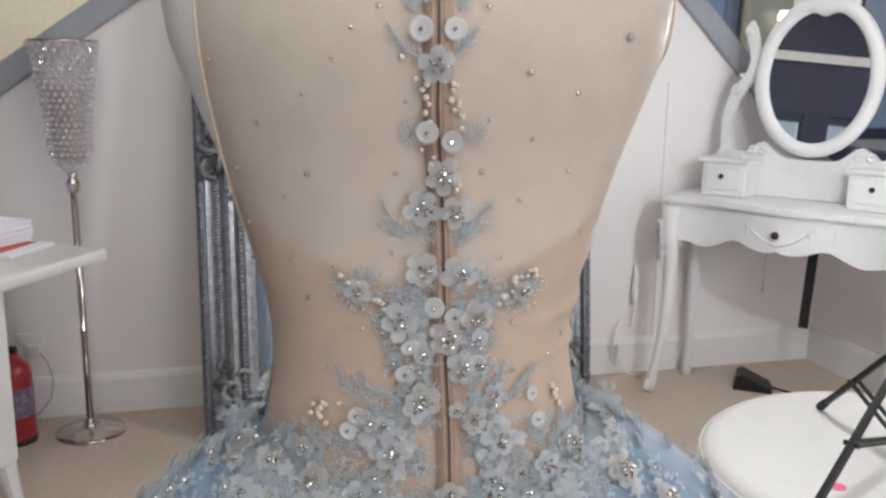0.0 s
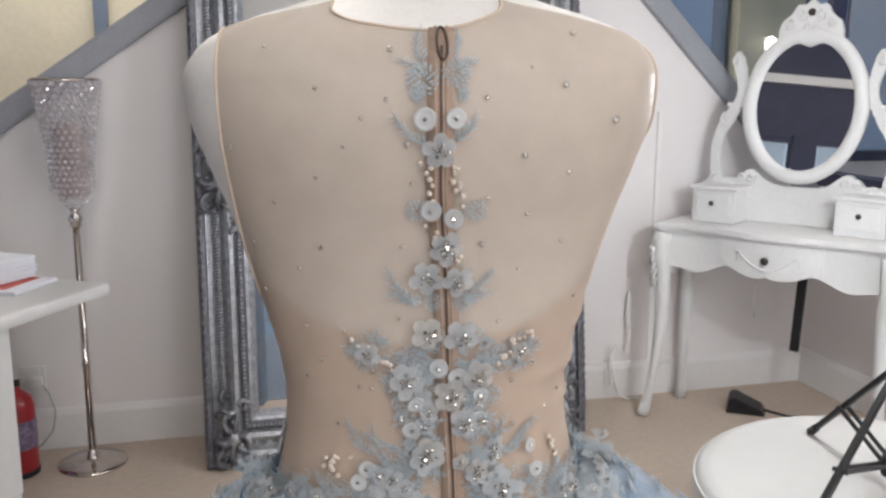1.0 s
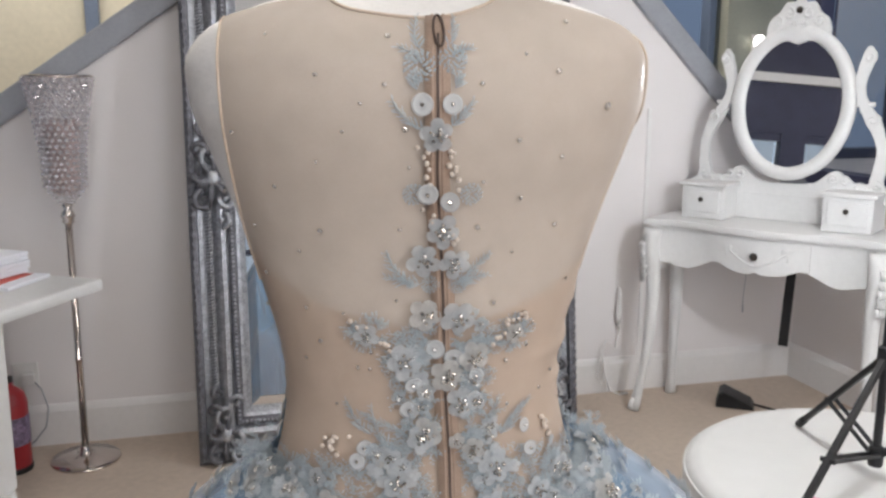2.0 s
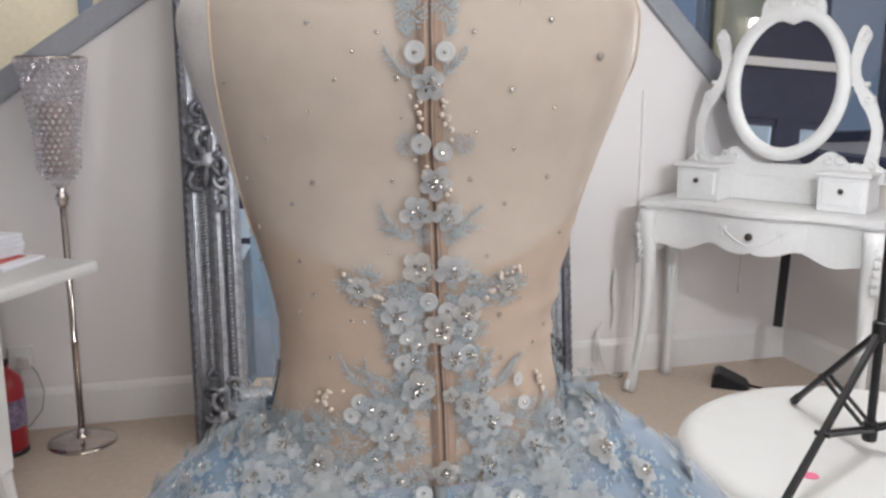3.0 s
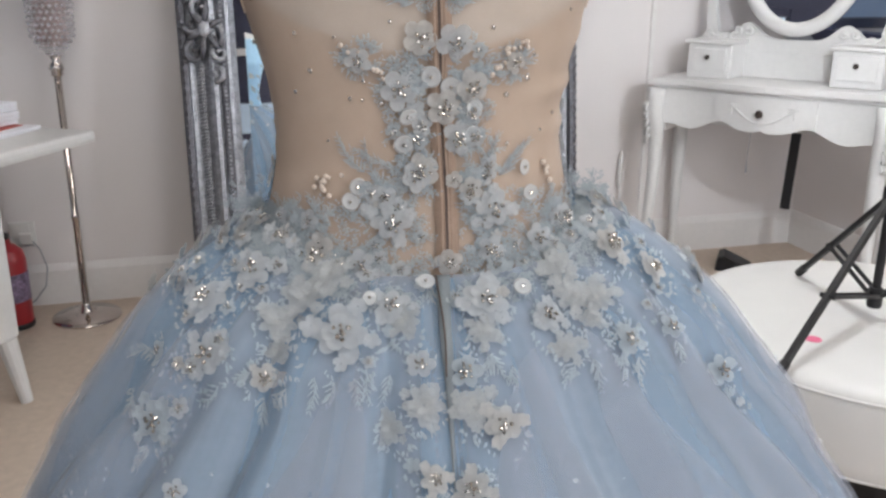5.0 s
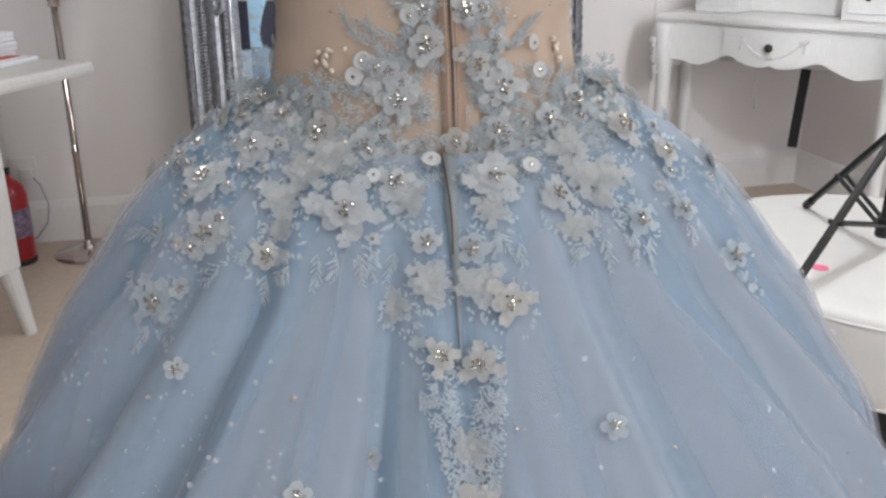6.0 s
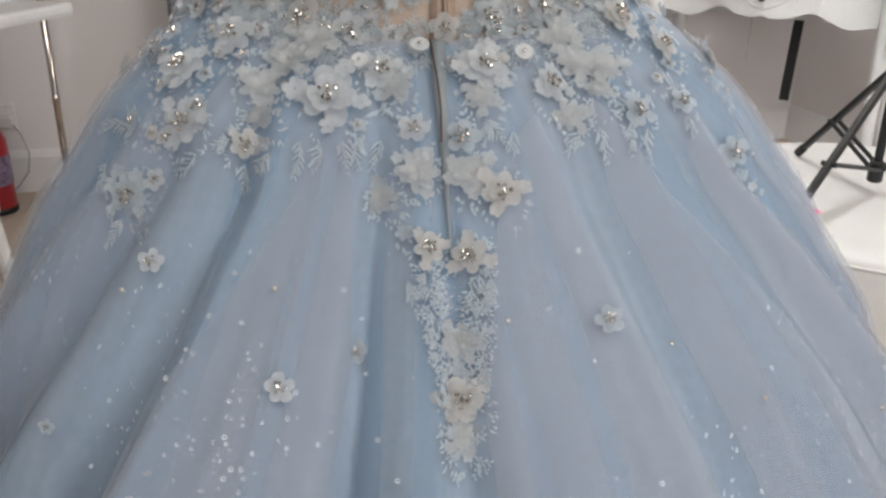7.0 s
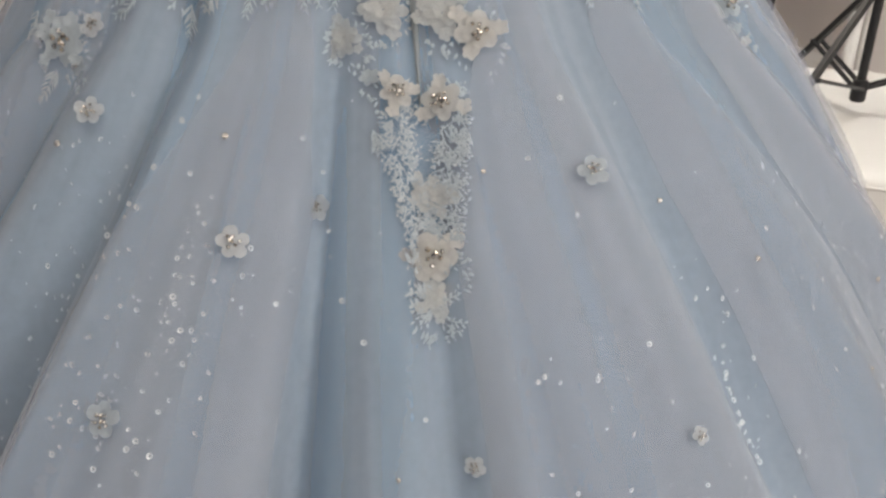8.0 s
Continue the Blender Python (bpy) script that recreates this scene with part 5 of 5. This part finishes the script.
SINGLE = [flower_mesh("flower", [(5, 1.0, 0.10, 0.03), (3, 0.5, 0.25, 0.08)], m) for m in (PETAL, PETAL_BLUE, PETAL_BLUE)]
GEM_SETS = [cluster_mesh(n, 0.27, 0.074) for n in (7, 8, 10)]


def sew_frame(x, z, out, spin, lean=0.0):
    p, n = surface(x, z, out)
    return Matrix.Translation(p) @ n.to_track_quat("Z", "Y").to_matrix().to_4x4() @ pose(0, 0, 0, lean, 0, spin)


def flower(x, z, mm, meshes, gems=True, out=0.002, name="flower_applique"):
    ob = part(name, rng.choice(meshes), None, gown)
    ob.matrix_basis = sew_frame(x, z, out, rng.uniform(0, 360), rng.uniform(-10, 10)) @ Matrix.Scale(mm / 1000, 4)
    if gems:
        g = part("gem_setting", rng.choice(GEM_SETS), None, ob)
        s = min(1.6, 0.028 / (mm / 1000)) * rng.uniform(0.9, 1.15)
        g.matrix_basis = pose(0.03, 0.02, 0.26, 0, 0, rng.uniform(0, 360)) @ Matrix.Scale(s, 4)
    return ob


for x, z, mm in FL_SPINE:
    flower(x, z, mm, (LAYERED[0], LAYERED[2], LAYERED[3]), True, 0.004)
for x, z, mm in FL_WAIST:
    flower(x, z, mm * rng.uniform(1.0, 1.12), LAYERED[:1] + LAYERED[2:4] + FULL[:2], True, 0.0065)
for x, z, mm in FL_LARGE:
    flower(x, z, mm * rng.uniform(1.0, 1.1), FULL, True, 0.009)
for x, z, mm in FL_TAIL:
    flower(x, z, mm * rng.uniform(1.0, 1.1), FULL[1:4:2], True, 0.011)
for x, z, mm in FL_LACY:
    flower(x, z, mm * rng.uniform(1.0, 1.15), BLOSSOM, False, 0.008, "lace_blossom")
for x, z, mm in FL_SMALL + FL_EDGE:
    flower(x, z, mm * rng.uniform(1.0, 1.15), LAYERED + SINGLE, mm > 7 or rng.random() < 0.4, 0.008)
for x, z, mm in FL_LOOSE:
    flower(x, z, mm, SINGLE, True, 0.0125)

bare = [(-0.068, 0.945, 0.017), (0.062, 0.958, 0.015), (-0.085, 1.0, 0.03), (0.085, 1.01, 0.03)]      # where the peach lining stays uncovered
sewn = 0
while sewn < 34:         # close-set small flowers round the waist seam
    x, z = rng.uniform(-0.137, 0.142), rng.uniform(0.918, 0.985)
    if abs(x - zip_x(z)) < 0.017 or z > 0.955 + 0.035 * math.exp(-((abs(x) - 0.04) / 0.035) ** 2) + 0.015 * max(0, abs(x) - 0.1) / 0.03 or any(math.hypot(x - c[0], z - c[1]) < c[2] for c in bare):
        continue
    flower(x, z, rng.uniform(6, 10.5), LAYERED + SINGLE, rng.random() < 0.4, 0.0045)
    sewn += 1
sewn = 0
while sewn < 16:         # and up both sides of the zip
    z = rng.uniform(0.985, 1.10)
    x = zip_x(z) + rng.choice((-1, 1)) * rng.uniform(0.016, 0.031 + 0.018 * (1.10 - z) / 0.115)
    flower(x, z, rng.uniform(6.5, 10.5), LAYERED + SINGLE, rng.random() < 0.5, 0.0035)
    sewn += 1
for side in (-1, 1):      # over the hips, out to the sides
    for k in range(15):
        phi, z = side * rng.uniform(1.15, 1.85), rng.uniform(0.865, 0.948)
        px, py = skirt_point(phi, z)
        n = Vector((px, py * 1.6, 0.10)).normalized()
        ob = part("flower_applique", rng.choice(FULL + LAYERED), None, gown)
        ob.matrix_basis = Matrix.Translation(Vector((px, py, z)) + n * 0.006) @ n.to_track_quat("Z", "Y").to_matrix().to_4x4() @ pose(0, 0, 0, rng.uniform(-7, 7), rng.uniform(-7, 7), rng.uniform(0, 360)) @ Matrix.Scale(rng.uniform(0.009, 0.015), 4)
        if k % 2:
            part("gem_setting", rng.choice(GEM_SETS), None, ob).matrix_basis = pose(0, 0, 0.2)

for side, count in ((1, 9), (-1, 3)):      # small flowers at the sides of the waist
    for k in range(count):
        phi, z = side * rng.uniform(1.42, 1.7), 0.965 + 0.10 * rng.random() ** 1.6
        px, py = body_point(phi, z, 0.004)
        n = Vector((px, py * 2.0, rng.uniform(-0.02, 0.05))).normalized()
        ob = part("flower_applique", rng.choice(LAYERED + SINGLE), None, gown)
        ob.matrix_basis = Matrix.Translation((px, py, z)) @ n.to_track_quat("Z", "Y").to_matrix().to_4x4() @ pose(0, 0, 0, rng.uniform(-15, 15), 0, rng.uniform(0, 360)) @ Matrix.Scale(rng.uniform(0.007, 0.011), 4)

for k in range(76):       # flowers on the front of the bodice and the skirt, which the leaning mirror shows
    phi, z = (math.pi + rng.uniform(-1.0, 1.0), rng.uniform(0.80, 1.20)) if k < 36 else (rng.uniform(-2.9, -2.1), rng.uniform(0.90, 1.20))
    px, py = body_point(phi, z, 0.009) if z > 0.955 else skirt_point(phi, z)
    n = Vector((px, py, 0.03)).normalized()
    ob = part("flower_applique", rng.choice(FULL + BLOSSOM), None, gown)
    ob.matrix_basis = Matrix.Translation(Vector((px, py, z)) + n * 0.007) @ n.to_track_quat("Z", "Y").to_matrix().to_4x4() @ pose(0, 0, 0, 0, 0, rng.uniform(0, 360)) @ Matrix.Scale(rng.uniform(0.010, 0.020), 4)

# round cupped discs with one stone
disc_mesh = mesh_from(turned([(0.10, 0.10), (0.35, 0.06), (0.75, 0.10), (1.0, 0.20), (1.0, 0.23), (0.75, 0.14), (0.35, 0.10), (0.10, 0.13)], 22), "disc", DISC, True)
one_gem = cluster_mesh(1, 0.0, 0.24)
for x, z, mm in DISCS:
    d = part("disc_sequin", disc_mesh, None, gown)
    d.matrix_basis = sew_frame(x, z, 0.004 if z > 0.94 else 0.013, rng.uniform(0, 360), rng.uniform(-14, 14)) @ Matrix.Diagonal((mm / 1000, mm / 1000 * rng.uniform(0.85, 1.0), mm / 1000, 1))
    part("stone", one_gem, None, d, "clear cut stone").matrix_basis = Matrix.Translation((0, 0, 0.05))

# sprigs: a stem with slender leaflets, following the cloth
def leaflet(bm, x, z, dx, dz, length, width, out):
    px, pz = -dz, dx
    pts = []
    for u, w, h in ((0, 0, 0.2), (0.35, 1, 0.6), (0.7, 0.8, 0.8), (1, 0, 0.4)):
        for s in ((-1, 1) if w else (0,)):
            pts.append((x + dx * length * u + px * width * w * s, z + dz * length * u + pz * width * w * s, h))
    vs = []
    for qx, qz, h in pts:
        p = Vector(back_point(qx, qz))
        vs.append(bm.verts.new(p + Vector((p.x * 0.6, p.y, 0)).normalized() * (out + 0.0014 * h)))
    base, a0, a1, b0, b1, tip = vs
    m = bm.verts.new((a0.co + a1.co + b0.co + b1.co) / 4 + Vector((0, -0.0006, 0)))
    for f in ((base, a0, m), (a1, base, m), (a0, b0, m), (b1, a1, m), (b0, tip, m), (tip, b1, m)):
        bm.faces.new(f)


def sprig(x0, z0, x1, z1, mat, out):
    bm = bmesh.new()
    d = Vector((x1 - x0, z1 - z0))
    n = max(6, int(d.length / 0.0030))
    d.normalize()
    bend = rng.uniform(-0.12, 0.12)
    stem = []
    length = math.hypot(x1 - x0, z1 - z0)
    for i in range(n):
        t = i / (n - 1)
        off = bend * length * math.sin(t * math.pi)
        x, z = x0 + (x1 - x0) * t - d.y * off, z0 + (z1 - z0) * t + d.x * off
        p = Vector(back_point(x, z))
        stem.append(p + Vector((p.x * 0.6, p.y, 0)).normalized() * (out + 0.001))
        size = 0.0085 * (1 - 0.65 * t) + 0.002
        for s in (-1, 1):
            a = math.radians(rng.uniform(24, 44)) * s
            dx, dz = d.x * math.cos(a) - d.y * math.sin(a), d.x * math.sin(a) + d.y * math.cos(a)
            leaflet(bm, x, z, dx, dz, size * rng.uniform(0.65, 1.3), size * rng.uniform(0.04, 0.08) + 0.0002, out + rng.uniform(0, 0.0015))
    tube(stem, 0.0006, 5, bm)
    return part("lace_sprig", bm, mat, gown, smooth=True)


for s in SPRIGS:
    sprig(*s, LACE, 0.001)
for s in SPRIGS2:
    sprig(*s, LACE_WHITE, 0.008)


# lace grounds under the flowers: overlapping leaflets and loops
def lace_patch(x, z, rx, rz, count, mat, out, lean=0.0):
    bm = bmesh.new()
    for k in range(count):
        r, a = math.sqrt(rng.random()), rng.uniform(0, 2 * math.pi)
        u, v = rx * r * math.cos(a), rz * r * math.sin(a)
        qx, qz = x + u * math.cos(lean) - v * math.sin(lean), z + u * math.sin(lean) + v * math.cos(lean)
        b = a + rng.uniform(-0.9, 0.9) + lean
        if qz > 0.9 and abs(qx - zip_x(qz)) < 0.014:
            b = 0.6 * (rng.random() - 0.5) + (math.pi if qx < zip_x(qz) else 0)
            if abs(qx - zip_x(qz)) < 0.009:
                continue
        curl, step, o = rng.uniform(-0.28, 0.28), rng.uniform(0.0016, 0.0024), out + rng.uniform(0, 0.0025)
        leaflet(bm, qx, qz, math.cos(b), math.sin(b), step * 5.5, 0.0005, o + 0.0003)
        for i in range(5):
            b += curl
            qx, qz = qx + step * math.cos(b), qz + step * math.sin(b)
            b2 = b + (0.75, -0.75)[i % 2] + rng.uniform(-0.25, 0.25)
            leaflet(bm, qx, qz, math.cos(b2), math.sin(b2), rng.uniform(0.0030, 0.0058) * (1 - 0.08 * i), rng.uniform(0.0005, 0.0010), o)
    return tagged(part("lace_ground", bm, mat, gown, smooth=True), kind="stuff")


for k in range(13):      # round the waist seam
    x = -0.15 + 0.025 * k
    if abs(x - 0.012) > 0.012:
        lace_patch(x, 0.935 + 0.02 * rng.random(), 0.022, 0.026, 42, LACE, 0.002)
for x, z, mm in FL_WAIST:
    lace_patch(x, z, mm / 1000 * 0.95, mm / 1000 * 1.0, 22, LACE, 0.002)
for k in range(14):       # fine ground along the zip
    z = 0.985 + 0.0085 * k
    for s in (-1, 1):
        lace_patch(zip_x(z) + s * 0.024, z, 0.011 + 0.010 * (1.1 - z) / 0.115, 0.008, 6, LACE, 0.001)
for x, z, mm in FL_SPINE[6:]:
    lace_patch(x, z, mm / 1000 * 0.9, mm / 1000 * 1.0, 24, LACE, 0.001)
def lace_edge(x, z, mm, count, mat, out, fall):
    """A fringe of small rounded stitches round a flower, longer below it."""
    bm = bmesh.new()
    r0 = mm / 1000
    for k in range(count):
        a = rng.uniform(0, 2 * math.pi)
        low = max(0.0, -math.sin(a))
        r = r0 * (rng.uniform(0.78, 1.08) + fall * low * rng.random() ** 2)
        b = a + rng.uniform(-1.0, 1.0)
        leaflet(bm, x + r * math.cos(a), z + r * math.sin(a), math.cos(b), math.sin(b), rng.uniform(0.0030, 0.0055), rng.uniform(0.0006, 0.0013), out + rng.uniform(0, 0.002))
    return tagged(part("lace_edge", bm, mat, gown, smooth=True), kind="stuff")


for x, z, mm in FL_LARGE + FL_LACY[:14]:
    lace_edge(x, z, mm, 44, LACE_WHITE, 0.0065, 0.35)
for x, z, mm in FL_TAIL + FL_LACY[14:]:
    lace_edge(x, z, mm, 26, LACE_WHITE, 0.008, 0.35)
for x, z, mm in FL_SMALL + FL_EDGE:
    lace_edge(x, z, mm, 12, LACE_WHITE, 0.0065, 0.2)
for k in range(34):       # along the waist seam
    phi = -1.32 + 2.64 * k / 33
    z = seam(phi)
    x = skirt_point(phi, z - 0.001)[0]
    if abs(x - zip_x(max(z, 0.9))) > 0.016:
        lace_patch(x, z - 0.001, 0.011, 0.011, 20, LACE, 0.0045)
        flower(x + rng.uniform(-0.003, 0.003), z + rng.uniform(-0.009, 0.007), rng.uniform(6, 10), LAYERED + SINGLE, k % 3 == 0, 0.006)
for k in range(7):        # two narrow strips beside the opening, meeting in a point
    t = k / 6
    for s in (-1, 1):
        lace_patch(0.004 + s * (0.018 - 0.010 * t), 0.765 - 0.075 * t, 0.0032, 0.010, 10, LACE_WHITE, 0.010)
for k in range(2):
    lace_patch(0.004 + 0.003 * (k % 2), 0.656 - 0.010 * k, 0.010 - 0.002 * k, 0.009, 9, LACE_WHITE, 0.008)

# embroidered roses: rings of close stitches
for x, z, mm in ROSES:
    bm = bmesh.new()
    r = mm / 1000
    for ring, count in ((0.2, 5), (0.45, 9), (0.7, 13), (0.95, 15)):
        for k in range(count):
            a = 2 * math.pi * k / count + ring * 3
            b = a + 1.25 + rng.uniform(-0.3, 0.3)
            leaflet(bm, x + r * ring * math.cos(a), z + r * ring * math.sin(a), math.cos(b), math.sin(b), r * 0.42, r * 0.10, 0.0015 + 0.002 * (1 - ring))
    part("embroidered_rose", bm, LACE, gown, smooth=True)

# strings of cream beads
for x0, z0, x1, z1 in PEARLS:
    bm = bmesh.new()
    n = max(3, int(math.hypot(x1 - x0, z1 - z0) / 0.0032))
    for i in range(n):
        t = i / (n - 1)
        x, z = x0 + (x1 - x0) * t + rng.uniform(-0.004, 0.004), z0 + (z1 - z0) * t + rng.uniform(-0.003, 0.003)
        bmesh.ops.create_icosphere(bm, subdivisions=2, radius=rng.uniform(0.0017, 0.0026), matrix=Matrix.Translation(surface(x, z, 0.0035)[0]))
    tagged(part("bead_string", bm, PEARL, gown, "cream beads", True), kind="stuff")

# single stones on the sheer back
ball = bmesh.new()
bmesh.ops.create_icosphere(ball, subdivisions=2, radius=1.0)
stone = mesh_from(ball, "stone", STONE)
for i, (x, z) in enumerate(GEMS + GEMS2 + GEMS3):
    g = part("stone", stone, None, gown)
    size = rng.choice((0.0016, 0.0020, 0.0024)) if i != 1 else 0.0036
    g.matrix_basis = sew_frame(x, z, 0.001 if z > 0.94 else 0.0125, rng.uniform(0, 360)) @ Matrix.Diagonal((size, size, size * 0.55, 1))

for phi, z in ((1.45, 1.205), (1.5, 1.16), (1.52, 1.118), (1.5, 1.07), (1.48, 1.04), (1.42, 1.13), (-1.5, 1.205), (-1.48, 1.03), (-1.45, 1.10)):
    px, py = body_point(phi, z, 0.003)
    part("stone", stone, None, gown).matrix_basis = Matrix.Translation((px, py, z)) @ Matrix.Scale(0.0021, 4)

# sequins in loose swarms over the overskirt
bm = bmesh.new()
swarms = [(side * rng.uniform(0.16, 1.25), rng.uniform(0.42, 0.76)) for side in (-1, 1) for _ in range(40)]
swarms += [(0.42, 0.60), (0.46, 0.57), (0.50, 0.62), (0.40, 0.55), (0.55, 0.58), (-0.40, 0.67), (-0.37, 0.65), (-0.55, 0.60)] * 2
for k in range(760):
    if k % 4:
        c = swarms[k % len(swarms)]
        phi, z = c[0] + rng.gauss(0, 0.04), c[1] + rng.gauss(0, 0.02)
    else:
        phi, z = rng.uniform(-1.45, 1.45), rng.uniform(0.35, 0.84)
    if z > 0.78 and rng.random() < 0.7:
        continue
    px, py = skirt_point(phi, z)
    s = 1 + 0.0125 / math.hypot(px, py)
    n = Vector((px, py, 0.35 * math.hypot(px, py) + rng.uniform(-0.1, 0.1))).normalized()
    m = Matrix.Translation((px * s, py * s, z)) @ n.to_track_quat("Z", "Y").to_matrix().to_4x4() @ pose(0, 0, 0, rng.uniform(-25, 25), rng.uniform(-25, 25), 0)
    r = rng.choice((0.0008, 0.0013, 0.0017, 0.0021))
    outer = [bm.verts.new(m @ Vector((r * math.cos(a), r * math.sin(a), 0.0003))) for a in [i * math.pi / 4 for i in range(8)]]
    inner = [bm.verts.new(m @ Vector((r * 0.45 * math.cos(a), r * 0.45 * math.sin(a), 0.0))) for a in [i * math.pi / 4 for i in range(8)]]
    for i in range(8):
        bm.faces.new((outer[i], outer[(i + 1) % 8], inner[(i + 1) % 8], inner[i]))
tagged(part("sequin_scatter", bm, SEQUIN, gown, "tiny clear ring sequins"), kind="stuff")
